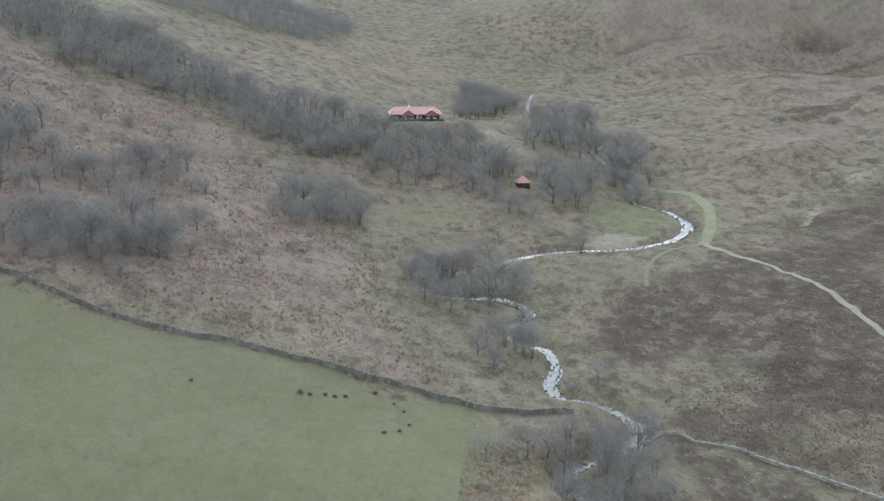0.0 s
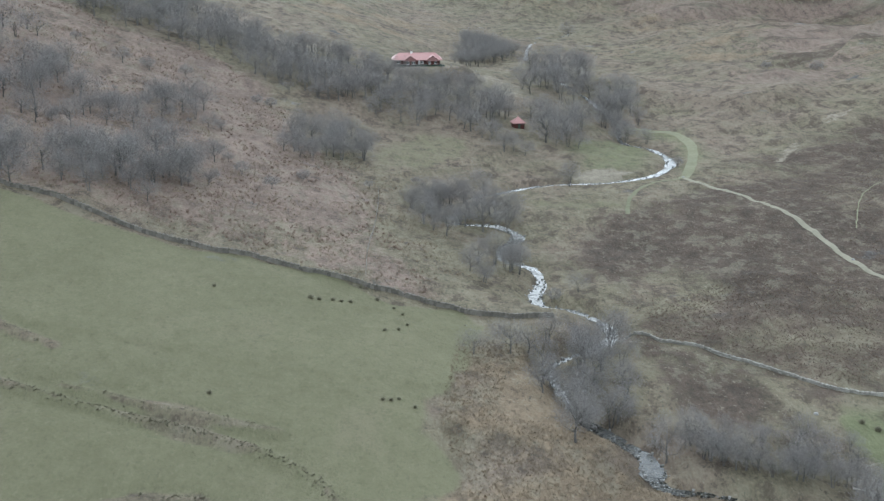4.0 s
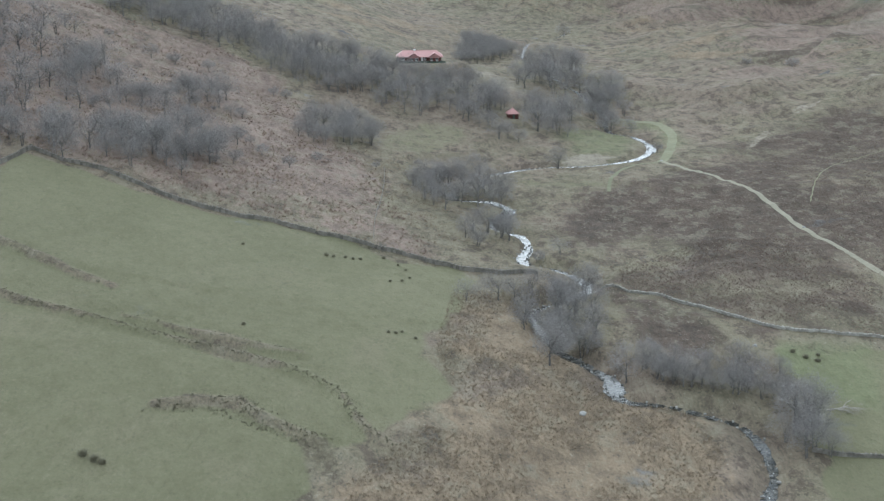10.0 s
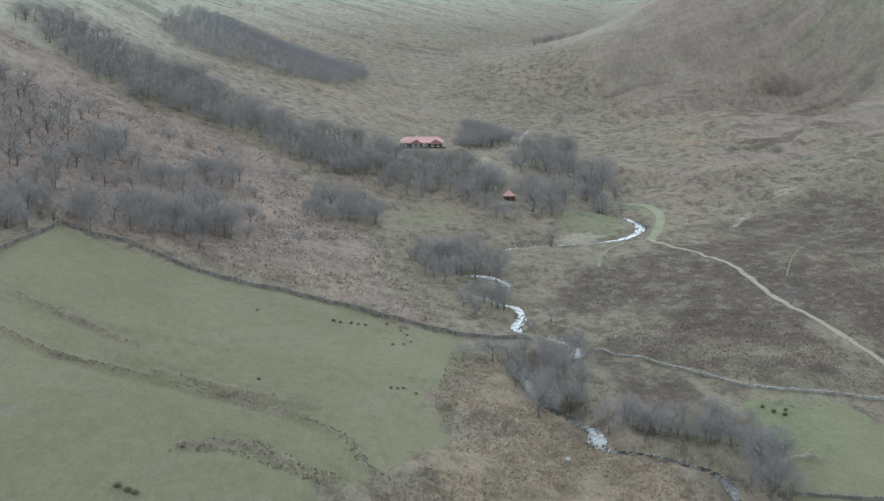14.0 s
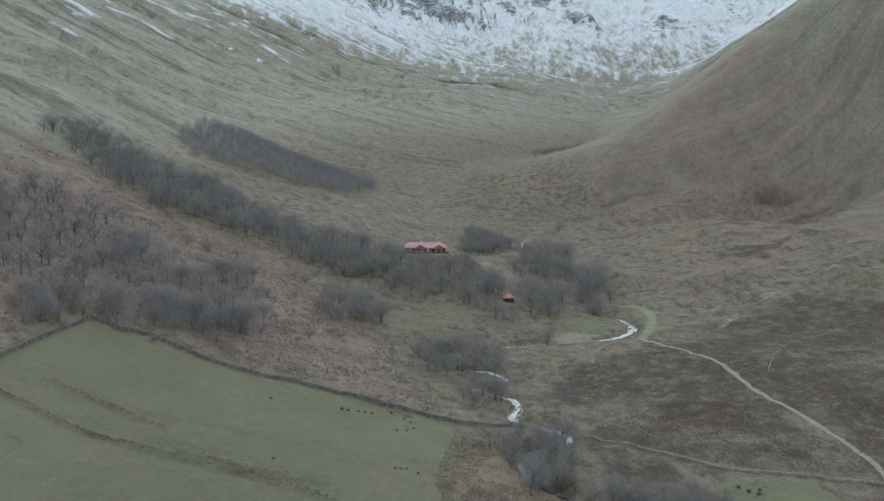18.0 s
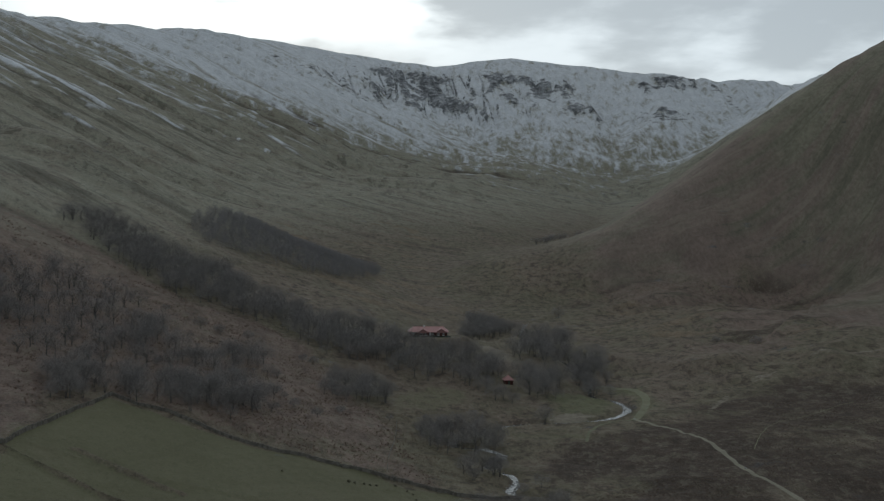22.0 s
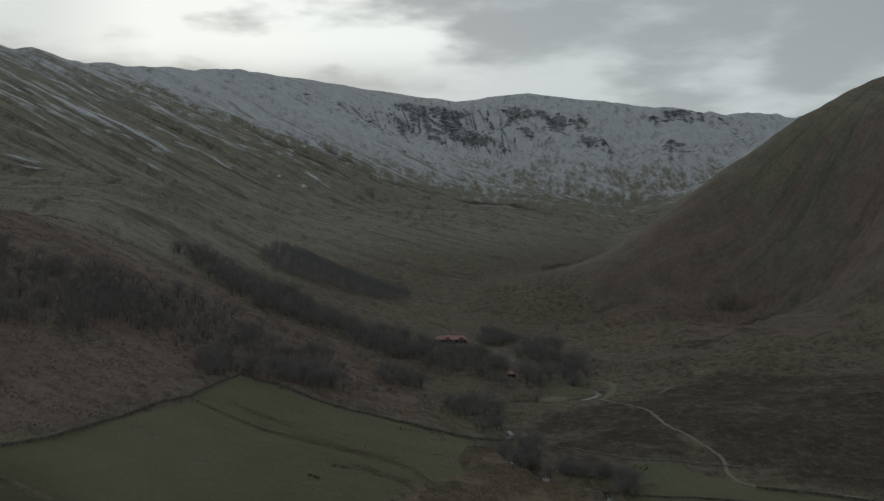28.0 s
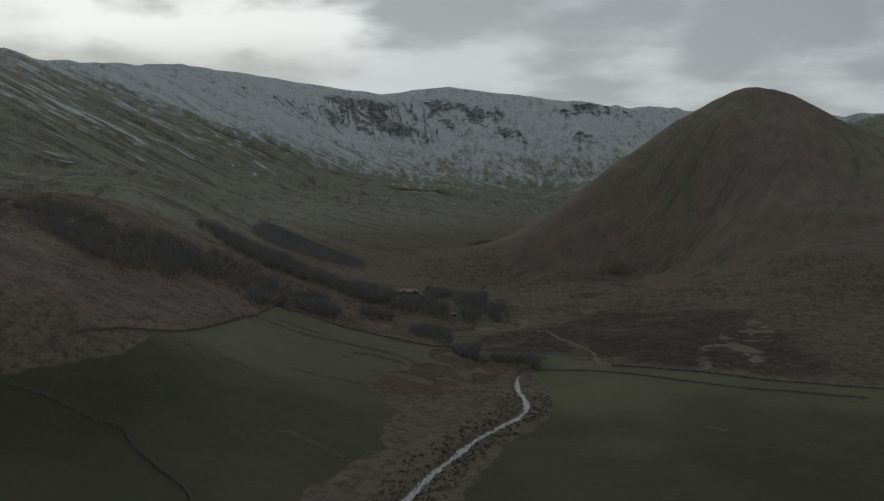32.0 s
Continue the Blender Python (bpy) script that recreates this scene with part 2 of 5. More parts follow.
    runs = n.math("ADD", n.math("MULTIPLY", sideways, slide), n.math("MULTIPLY", n.math("SUBTRACT", 1.0, sideways), fall))
    fleck = n.math("ADD", n.math("MULTIPLY", n.noise(flat, 0.03, 8.0, 0.75), 0.3), n.math("MULTIPLY", runs, 0.8))
    ledge = n.noise(n.vec("MULTIPLY", p, (0.03, 0.04, 0.085)).outputs[0], 1.0, 7.0, 0.7)
    crag = n.step(n.math("ADD", n.attr_alpha("cover_b"), n.math("MULTIPLY", n.math("SUBTRACT", ledge, 0.5), 3.4)), 0.40, 0.85)
    steepness = n.math("SUBTRACT", 1.0, n.math("MULTIPLY", a.outputs[0], 1.0))
    color = n.mix(n.math("MULTIPLY", n.math("MULTIPLY", n.step(runs, 0.51, 0.60), n.attr_alpha("cover_a")), n.math("MULTIPLY", steepness, 0.45)), color, (0.055, 0.050, 0.040))
    color = n.mix(n.math("MULTIPLY", n.math("MULTIPLY", n.step(runs, 0.48, 0.38), n.attr_alpha("cover_a")), 0.45), color, (0.30, 0.285, 0.215))
    # runnels that fall away from the summit
    off = n.put("ShaderNodeSeparateXYZ", {0: n.vec("SUBTRACT", p, (532, 502, 0)).outputs[0]})
    round_it = n.math("ARCTAN2", off.outputs[0], off.outputs[1])
    out_from = n.vec("LENGTH", n.vec("SUBTRACT", p, (532, 502, 150)).outputs[0]).outputs["Value"]
    runnel = n.noise(n.put("ShaderNodeCombineXYZ", {0: n.math("ADD", n.math("MULTIPLY", round_it, 12.0), n.math("ADD", n.math("MULTIPLY", out_from, -0.022), n.math("MULTIPLY", wide, 1.2))), 1: n.math("MULTIPLY", out_from, 0.007), 2: n.math("MULTIPLY", patch, 0.5)}).outputs[0], 1.0, 7.0, 0.66)
    slope = n.mix(n.step(n.math("ADD", n.math("MULTIPLY", wide, 0.5), n.math("MULTIPLY", runnel, 0.5)), 0.44, 0.58), tone("bracken"), n.mix(f, (0.165, 0.157, 0.116), (0.300, 0.284, 0.210)))
    slope = n.mix(n.math("MULTIPLY", n.step(runnel, 0.54, 0.63), 0.42), slope, (0.080, 0.068, 0.054))
    slope = n.mix(n.math("MULTIPLY", n.step(runnel, 0.44, 0.35), 0.38), slope, (0.33, 0.30, 0.23))
    color = n.mix(n.math("MULTIPLY", c.outputs[2], 0.9), color, slope)
    color = n.mix(crag, color, n.mix(n.step(n.noise(flat, 0.06, 6.0, 0.7), 0.4, 0.62), *TONES["rock"]))
    lying = n.step(n.math("ADD", n.math("MULTIPLY", b.outputs[2], 0.75), n.math("SUBTRACT", n.math("MULTIPLY", fleck, 3.5), 1.87)), 0.12, 0.85)
    lying = n.math("MULTIPLY", lying, n.step(b.outputs[2], 0.03, 0.2))
    lying = n.math("MULTIPLY", lying, n.math("SUBTRACT", 1.0, n.math("MULTIPLY", crag, n.step(ledge, 0.42, 0.66, 0.55, 1.0))))
    color = n.mix(n.math("MULTIPLY", lying, 0.93), color, tone("snow"))
    relief = n.math("ADD", n.math("MULTIPLY", tuft, 0.35), n.math("ADD", n.math("MULTIPLY", clump, 0.9), n.math("MULTIPLY", n.noise(flat, 0.04, 6.0, 0.65), 4.0)))
    finish(n, color, 0.95, relief, 0.85, 0.9, 0.0, 0.12)
    return m


LAND = land_material()


# ---- making meshes ----
def mesh(name, verts, faces, mat, smooth=False):
    me = bpy.data.meshes.new(name)
    me.from_pydata([tuple(map(float, v)) for v in verts], [], [tuple(map(int, f)) for f in faces])
    me.materials.append(mat)
    if smooth:
        me.shade_smooth()
    return me


def part(name, me, parent, label=""):
    """One mesh object under a thing or under a part of it."""
    ob = new(name, me)
    ob.parent = parent
    return tagged(ob, label)


def thing(name, x, y, z, turn, label, category, group=""):
    ob = new(name)
    ob.matrix_world = pose(x, y, z, 0, 0, turn)
    return tagged(ob, label, category, group)


def block(x0, x1, y0, y1, z0, z1):
    """The verts and faces of a box."""
    v = [(x, y, z) for z in (z0, z1) for y in (y0, y1) for x in (x0, x1)]
    return v, [(0, 2, 3, 1), (4, 5, 7, 6), (0, 1, 5, 4), (1, 3, 7, 5), (3, 2, 6, 7), (2, 0, 4, 6)]


def joined(pieces):
    verts, faces, k = [], [], 0
    for v, f in pieces:
        verts += list(v)
        faces += [tuple(i + k for i in q) for q in f]
        k += len(v)
    return verts, faces


def hash_noise(x, y, seed):
    ix, iy = np.floor(x).astype(np.int64), np.floor(y).astype(np.int64)
    fx, fy = x - ix, y - iy
    fx, fy = fx * fx * (3 - 2 * fx), fy * fy * (3 - 2 * fy)

    def corner(i, j):
        h = (i * 374761393 + j * 668265263 + seed * 974711) & 0xFFFFFFFF
        h = ((h ^ (h >> 13)) * 1274126177) & 0xFFFFFFFF
        h = ((h ^ (h >> 16)) * 2246822519) & 0xFFFFFFFF
        return ((h ^ (h >> 13)) & 0xFFFF) / 32767.5 - 1

    low = corner(ix, iy) * (1 - fx) + corner(ix + 1, iy) * fx
    high = corner(ix, iy + 1) * (1 - fx) + corner(ix + 1, iy + 1) * fx
    return low * (1 - fy) + high * fy


def layered(x, y, size, seed, octaves=4, gain=0.5):
    total, amp = 0, 1.0
    for k in range(octaves):
        total = total + amp * hash_noise(x / size, y / size, seed + k)
        size, amp = size / 2.03, amp * gain
    return total


def rise(v, lo, hi):
    u = np.clip((v - lo) / (hi - lo), 0, 1)
    return u * u * (3 - 2 * u)


def inside(x, y, pts, soft):
    """1 inside the outline, 0 outside, soft at the edge."""
    n = len(pts)
    odd = np.zeros(x.shape, bool)
    for k in range(n):
        (ax, ay), (bx, by) = pts[k], pts[(k + 1) % n]
        if ay == by:
            continue
        odd ^= ((ay > y) != (by > y)) & (x < (bx - ax) * (y - ay) / (by - ay) + ax)
    d = polyline_fields(x, y, [(*q, 0) for q in pts + pts[:1]])[0]
    return rise(np.where(odd, d, -d), -soft, soft)


def curve_points(pts, gap):
    """Points at even steps along a smooth line through pts."""
    p = np.array(pts, float)
    p = np.vstack([2 * p[0] - p[1], p, 2 * p[-1] - p[-2]])
    out = []
    for i in range(1, len(p) - 2):
        n = max(2, int(np.hypot(*(p[i + 1] - p[i])[:2]) / gap * 2))
        for u in np.arange(n) / n:
            out.append(0.5 * (2 * p[i] + (p[i + 1] - p[i - 1]) * u + (2 * p[i - 1] - 5 * p[i] + 4 * p[i + 1] - p[i + 2]) * u ** 2
                              + (3 * p[i] - p[i - 1] - 3 * p[i + 1] + p[i + 2]) * u ** 3))
    out = np.array(out + [p[-2]])
    s = np.concatenate([[0], np.cumsum(np.hypot(*np.diff(out, axis=0)[:, :2].T))])
    t = np.linspace(0, s[-1], max(2, int(s[-1] / gap) + 1))
    return np.stack([np.interp(t, s, out[:, k]) for k in range(out.shape[1])], 1)


# ---- the lie of the land ----
def polyline_fields(x, y, pts):
    """Nearest distance to a polyline in plan, height along it and signed side (+ to the right)."""
    best = np.full(x.shape, 1e18)
    zz, side, along = np.zeros_like(x), np.zeros_like(x), np.zeros_like(x)
    s0 = 0.0
    for (ax, ay, az), (bx, by, bz) in zip(pts[:-1], pts[1:]):
        dx, dy = bx - ax, by - ay
        ln = math.hypot(dx, dy)
        u = np.clip(((x - ax) * dx + (y - ay) * dy) / (ln * ln), 0, 1)
        ex, ey = x - ax - u * dx, y - ay - u * dy
        d2 = ex * ex + ey * ey
        near = d2 < best
        best = np.where(near, d2, best)
        zz = np.where(near, az + u * (bz - az), zz)
        side = np.where(near, np.sign(ex * dy - ey * dx), side)
        along = np.where(near, s0 + u * ln, along)
        s0 += ln
    return np.sqrt(best), zz, side, along


def ridge(x, y, pts, right, left, rounding):
    """A hill along a crest line, falling off at the slopes right and left."""
    d, z, side, _ = polyline_fields(x, y, pts)
    slope = np.where(side > 0, right, left)
    return z - slope * (np.sqrt(d * d + rounding * rounding) - rounding)


CREST_EAST = [(-1250, -1500, 330), (-1050, -600, 370), (-960, 100, 385), (-880, 700, 396), (-800, 1600, 425), (-720, 2150, 478), (-600, 2700, 552),
              (-420, 3080, 566), (-150, 3330, 550), (60, 3400, 532), (330, 3400, 560), (650, 3360, 520), (880, 3300, 486), (1250, 3350, 478), (1500, 3700, 500)]
CREST_RIB = [(860, 3300, 480), (760, 2950, 360), (620, 2650, 190)]
CREST_SPUR = [(-800, 1480, 425), (-590, 1660, 372), (-368, 1850, 300), (-160, 2070, 208), (60, 2300, 120)]
CREST_KNOLL = [(330, -120, -8), (450, 100, 44), (520, 240, 66)]
CREST_NAB = [(545, 520, 225), (600, 600, 205), (690, 780, 180), (830, 1200, 250), (1060, 2200, 400), (1300, 3100, 470)]
CREST_TOE = [(108, 400, -12), (125, 470, -3), (154, 560, 9), (187, 650, 20)]
CREST_WEST = [(1500, -1600, 250), (1350, -700, 260), (1500, 300, 330), (1600, 1200, 290), (1700, 1900, 345), (1500, 2700, 400)]
FLOOR = [(120, -2600, -62), (40, -900, -38), (40, -500, -32), (55, -330, -28), (45, -200, -26), (75, 100, -19), (112, 280, -11), (98, 430, -7), (110, 600, 1), (150, 760, 9), (215, 950, 19), (280, 1200, 30), (400, 1800, 62), (560, 2500, 130), (700, 3000, 260)]


def smooth_max(a, b, k):
    return np.maximum(a, b) + k * np.log1p(np.exp(-np.abs(a - b) / k))



def bell_hill(x, y):
    """The steep bell-shaped hill on the right of the dale, drawn out towards its front."""
    d = np.hypot(x - 532, y - 502)
    turn = np.degrees(np.arctan2(502 - y, 532 - x))
    d = d / np.interp(turn, (-180, -90, 0, 10, 25, 35, 55, 100, 180), (1.05, 1.0, 1.0, 1.06, 1.2, 1.31, 1.42, 1.3, 1.05))
    return np.interp(d, (0, 12, 30, 57, 95, 140, 192, 249, 297, 342, 380, 417, 462, 2232), (257, 256.5, 251, 236, 213, 183, 147, 104, 69, 43, 28, 18, 6, -1528))


def broad_land(x, y):
    d, z, side, _ = polyline_fields(x, y, FLOOR)
    u = np.clip((y - 150) / 750, 0, 1)
    h = z + 0.02 * d + np.where(side > 0, 0.10, 0.21) * u * u * (3 - 2 * u) * np.minimum(d, 260) + 0.00004 * np.minimum(d, 900) ** 2
    h = smooth_max(h, ridge(x, y, CREST_EAST, 0.53, 0.25, 60), 24)
    h = smooth_max(h, ridge(x, y, CREST_SPUR, 0.45, 0.5, 15), 6)
    h = smooth_max(h, ridge(x, y, CREST_RIB, 0.55, 0.6, 25), 20)
    h = smooth_max(h, ridge(x, y, CREST_WEST, 0.4, 0.42, 70), 25)
    h = smooth_max(h, ridge(x, y, CREST_NAB, 0.42, 0.68, 45), 14)
    h = smooth_max(h, ridge(x, y, CREST_KNOLL, 0.4, 0.5, 45), 14)
    h = smooth_max(h, bell_hill(x, y), 18)
    h = smooth_max(h, ridge(x, y, CREST_TOE, 0.02, 0.5, 12) - 0.8 * np.maximum(0, 440 - y) - 0.3 * np.maximum(0, x - 420), 5)
    return h


NODES_X = [-420, -260, -150, -80, -20, 40, 110, 200, 330, 480]
NODES_Y = [-700, -540, -430, -340, -260, -180, -100, 0, 140, 300, 480]
# heights of the dale floor and its flanks at the inner nodes, one row for each y
DALE = [
    (49.6, 4.1, -17.0, -29.0, -33.6, -34.0, -33.5, -29.5),
    (56.8, 11.0, -9.5, -21.1, -29.6, -30.2, -28.1, -23.6),
    (63.0, 16.7, -4.9, -17.5, -24.8, -24.5, -22.4, -17.0),
    (69.1, 21.6, -1.2, -17.5, -26.6, -22.9, -18.0, -10.5),
    (75.8, 26.7, 1.4, -15.7, -26.3, -22.1, -15.0, -1.0),
    (82.4, 33.8, 6.8, -11.9, -20.7, -23.2, -15.0, 6.2),
    (90.0, 40.2, 13.1, 0.6, -10.7, -18.7, -10.5, 9.6),
    (101.0, 50.2, 21.7, 3.2, -12.0, -17.0, -7.0, 9.0),
    (114.1, 61.8, 30.2, 7.1, -7.2, -12.0, -5.6, 9.6),
]


def hermite(nodes, t):
    n = np.array(nodes, float)
    w = np.zeros((len(t), len(n)))
    i = np.clip(np.searchsorted(n, t) - 1, 0, len(n) - 2)
    h = n[i + 1] - n[i]
    u = np.clip((t - n[i]) / h, 0, 1)
    k = np.arange(len(t))
    h10, h11 = u ** 3 - 2 * u ** 2 + u, u ** 3 - u ** 2
    w[k, i] += 2 * u ** 3 - 3 * u ** 2 + 1
    w[k, i + 1] += 3 * u ** 2 - 2 * u ** 3
    a = i > 0
    c = (h10 * h)[a] / (n[i + 1] - n[i - 1])[a]
    w[k[a], i[a] + 1] += c
    w[k[a], i[a] - 1] -= c
    a = i + 2 < len(n)
    j = np.minimum(i + 2, len(n) - 1)
    c = (h11 * h)[a] / (n[j] - n[i])[a]
    w[k[a], j[a]] += c
    w[k[a], i[a]] -= c
    return w


GX, GY = np.meshgrid(np.array(NODES_X, float), np.array(NODES_Y, float))
DALE_SHIFT = np.zeros(GX.shape)
DALE_SHIFT[1:-1, 1:-1] = np.array(DALE) - broad_land(GX, GY)[1:-1, 1:-1]


def land(x, y):
    """Height of the bare land at matching arrays x and y."""
    x, y = np.asarray(x, float), np.asarray(y, float)
    flat = (hermite(NODES_Y, y.ravel()) @ DALE_SHIFT * hermite(NODES_X, x.ravel())).sum(1)
    return broad_land(x, y) + flat.reshape(x.shape)


# ---- lines of the plan: x, y, looking up the dale ----
BECK = [(-70, -1150), (-66, -950), (-48, -800), (-20, -700), (-8, -660), (4, -628), (15, -596), (29, -565), (44, -536), (54, -508), (58, -480), (58, -455), (60, -430), (64, -405), (69, -392), (70, -380),
        (68, -372), (63, -368), (56, -363), (48, -361), (46, -357), (46, -348), (42, -341), (38, -334), (36, -325), (34, -314), (34, -304), (41, -297), (49, -290), (51, -281),
        (47, -271), (43, -267), (37, -264), (36, -256), (39, -245), (38, -232), (33, -228), (30, -222), (31, -213), (37, -203), (35, -196), (31, -191)]
BECK_UPPER = [(31, -191), (26, -190), (20, -190), (13, -187), (9, -182), (13, -171), (25, -160), (36, -152), (48, -144), (59, -141), (74, -141), (84, -137), (94, -130),
              (102, -116), (104, -103), (101, -86), (92, -72), (96, -35), (91, 2), (82, 44), (72, 105), (73, 125), (85, 201), (104, 227), (118, 262)]
TRACK = [(380, -520), (300, -484), (231, -443), (179, -399), (145, -384), (131, -372), (127, -354), (131, -325), (129, -298), (125, -269), (121, -247), (120, -216), (118, -200), (114, -183), (109, -166), (105, -154), (101, -141)]
GRASS_TRACK = [(101, -141), (107, -126), (115, -97), (117, -76), (114, -62), (105, -55), (98, -50)]
SHEEP_TRACK = [(200, -140), (175, -158), (162, -168), (153, -178), (144, -192), (132, -221)]
TRACK_FORK = [(101, -141), (91, -146), (82, -158), (76, -172), (73, -186)]
WALL_LINES = {
    "pasture": [(37, -282), (22, -283), (14, -279), (-1, -272), (-16, -268), (-32, -264), (-47, -265), (-62, -265), (-77, -261), (-103, -254)],
    "corner": [(-103, -254), (-106, -281), (-111, -319), (-113, -337)],
    "hill": [(-113, -337), (-124, -374), (-134, -423), (-143, -458), (-158, -492), (-190, -560)],
    "heath": [(51, -290), (58, -295), (69, -304), (80, -318), (90, -328), (95, -331), (108, -336), (135, -345)],
    "meadow": [(78, -387), (119, -395), (152, -419), (180, -449), (210, -469), (260, -500)],
    "low field": [(-330, -640), (-240, -622), (-195, -622), (-178, -626), (-161, -635), (-149, -638)],
    "low field end": [(-149, -638), (-139, -660), (-127, -680), (-108, -720), (-100, -780)],
    "track side": [(133, -379), (179, -405), (231, -449), (300, -490)],
}
FENCE_LOW = [(-5, -176), (-5, -197), (-6, -222), (-7, -244), (-7, -262)]
HOUSE_SCAR = [(33, 26), (46, 33), (58, 14), (65, -2), (56, -30), (49, -24), (41, 0)]
FENCE_LINE = [(-113, -337), (-142, -304), (-168, -283), (-205, -262)]
HEDGE_LINE = [(-113, -337), (-96, -344), (-79, -352), (-68, -354), (-56, -356), (-45, -358), (-34, -360), (-24, -363), (-18, -366), (-11, -373), (-8, -381), (-5, -388), (-1, -392)]
BANKS = [[(-96, -322), (-83, -327), (-73, -332), (-63, -336)], [(-57, -352), (-46, -353), (-34, -354), (-20, -356)], [(-81, -480), (-66, -484), (-53, -481), (-39, -485)], [(-146, -499), (-127, -503), (-106, -509), (-88, -528)],
         [(-43, -387), (-37, -383), (-30, -382), (-22, -388), (-14, -393)], [(-111, -614), (-101, -613), (-94, -622), (-76, -613), (-61, -631), (-50, -650)], [(109, -16), (126, -28), (145, -36), (163, -39), (178, -41)], [(-1, -156), (11, -145), (25, -131), (33, -123)]]
PASTURE = [(-103, -256), (-77, -263), (-47, -266), (-16, -270), (12, -281), (17, -290), (13, -314), (8, -338), (7, -351), (11, -364), (7, -374), (0, -387), (-13, -397), (-14, -412), (-38, -488),
           (-28, -512), (-22, -545), (-30, -620), (-55, -690), (-95, -800), (-110, -1150), (-420, -1150), (-330, -720), (-200, -610), (-162, -556), (-158, -494), (-134, -424), (-114, -340), (-107, -285)]
MEADOW = [(87, -338), (108, -346), (126, -374), (179, -398), (231, -442), (330, -490), (520, -700), (600, -1150), (-30, -1150), (-28, -850), (6, -690), (22, -630), (40, -588), (60, -545), (70, -500), (76, -450), (78, -400), (84, -362)]
CLEARINGS = [[(-11, -121), (9, -90), (30, -92), (30, -122), (1, -150), (-10, -147)], [(75, -77), (92, -76), (99, -95), (93, -120), (75, -132), (69, -104)], [(98, -50), (122, -60), (123, -90), (108, -134), (102, -137), (112, -80)],
             [(40, -160), (76, -168), (80, -185), (62, -180), (44, -172)]]
HEATH = [(60, -275), (74, -262), (89, -252), (115, -254), (120, -280), (124, -330), (112, -333), (90, -324), (70, -301), (59, -293)]
HEATH_SOUTH = [(56, -298), (74, -312), (90, -329), (88, -340), (80, -358), (66, -353), (53, -336), (47, -318)]
SHINGLE = [(62, -136), (72, -128), (82, -122), (88, -128), (78, -137), (66, -140)]
DITCH = [(140, -565), (152, -585), (163, -608), (176, -636)]
HEATH_EAST = [(135, -370), (127, -300), (124, -230), (130, -190), (165, -120), (215, -90), (300, -180), (320, -320), (300, -450), (230, -430), (180, -392)]
BROWN_SIDE = [(48, -300), (46, -250), (42, -205), (60, -180), (95, -165), (125, -120), (200, -70), (260, -160), (300, -330), (200, -390), (125, -350)]
MOOR = [(14, -300), (30, -300), (36, -332), (44, -352), (60, -368), (62, -385), (40, -436), (10, -480), (-28, -500), (-34, -480), (-12, -412), (2, -388), (12, -364), (8, -345)]
FERN_SIDE = [(-110, -250), (-80, -255), (-45, -258), (-10, -262), (10, -270), (-2, -215), (-14, -160), (-34, -118), (-50, -76), (-80, -44), (-125, -48), (-190, -10), (-330, -60), (-420, -300), (-300, -560), (-165, -500), (-135, -425), (-114, -335)]
LUSH = [(88, -335), (97, -338), (105, -343), (95, -368), (90, -365), (84, -360)]
SCREE = [(186, -418), (205, -345), (226, -283), (262, -250), (290, -225), (285, -285), (250, -350), (224, -425)]
SCAR = [(262, -42), (218, -50), (198, -57), (160, -90), (142, -121), (131, -134)]


# ---- the ground, one sheet ----
def spaced(start, stop, first, growth, most):
    out, step = [start], first
    while abs(out[-1] - start) < abs(stop - start):
        out.append(out[-1] + math.copysign(step, stop - start))
        step = min(step * growth, most)
    return out


xs = np.array(spaced(-130, -1700, 1.4, 1.022, 13)[::-1][:-1] + list(np.arange(-130, 150, 1.3)) + spaced(150, 1700, 1.4, 1.022, 13))
xs = np.concatenate([[-3600, -3000, -2500, -2100], xs, [2100, 2500, 3000, 3600]])
ys = np.array(spaced(-530, -1150, 1.4, 1.03, 12)[::-1][:-1] + list(np.arange(-530, -140, 1.3)) + spaced(-140, 3750, 1.4, 1.013, 13))
ys = np.concatenate([[-3200, -2600, -2100, -1700, -1400], ys, [3900, 4200, 4800]])
X, Y = np.meshgrid(xs, ys)
H = land(X, Y)

# gullies and ribs on the fells, crags at the dale head
high = rise(H, 25, 150)
head = rise(Y, 2500, 3000)
ribs = 1 - np.abs(layered(X + 0.35 * Y, Y * 5.0 - X * 0.6, 420, 11, 4))
ribs_head = 1 - np.abs(layered(X * 5.0, Y, 420, 31, 4))
bell = rise(430 - np.hypot(X - 545, Y - 515), 0, 90)
H += high * (1 - head) * (ribs - 0.6) * 17 * (1 - 0.75 * bell) + head * high * (ribs_head - 0.6) * 26 * rise(560 - H, 10, 130)
H += high * layered(X, Y, 130, 5, 4) * 4.5
crag_zone = rise(H, 290, 360) * rise(515 - H, 0, 50) * rise(Y, 2450, 2900) * rise(1080 - X, 0, 160)
gill = np.abs(layered(X * 2.4 + 0.3 * Y, Y * 0.35, 120, 87, 3))
crag = rise(0.75 * layered(X * 0.9, Y * 0.9, 150, 77, 5, 0.62) + 0.55 * gill, 0.20, 0.62) * crag_zone
H += crag * np.abs(layered(X, Y, 46, 78, 3)) * 18 - crag_zone * rise(0.16 - gill, 0, 0.16) * 9
# moraine knolls and hollows along the foot of the bell hill
knolls = rise(X, 122, 175) * rise(Y, -120, -20) * rise(480 - Y, 0, 160) * rise(90 - H, 0, 40)
H += knolls * (0.55 - np.abs(layered(X + 0.4 * Y, Y * 0.8 - 0.3 * X, 74, 15, 3))) * 9.0
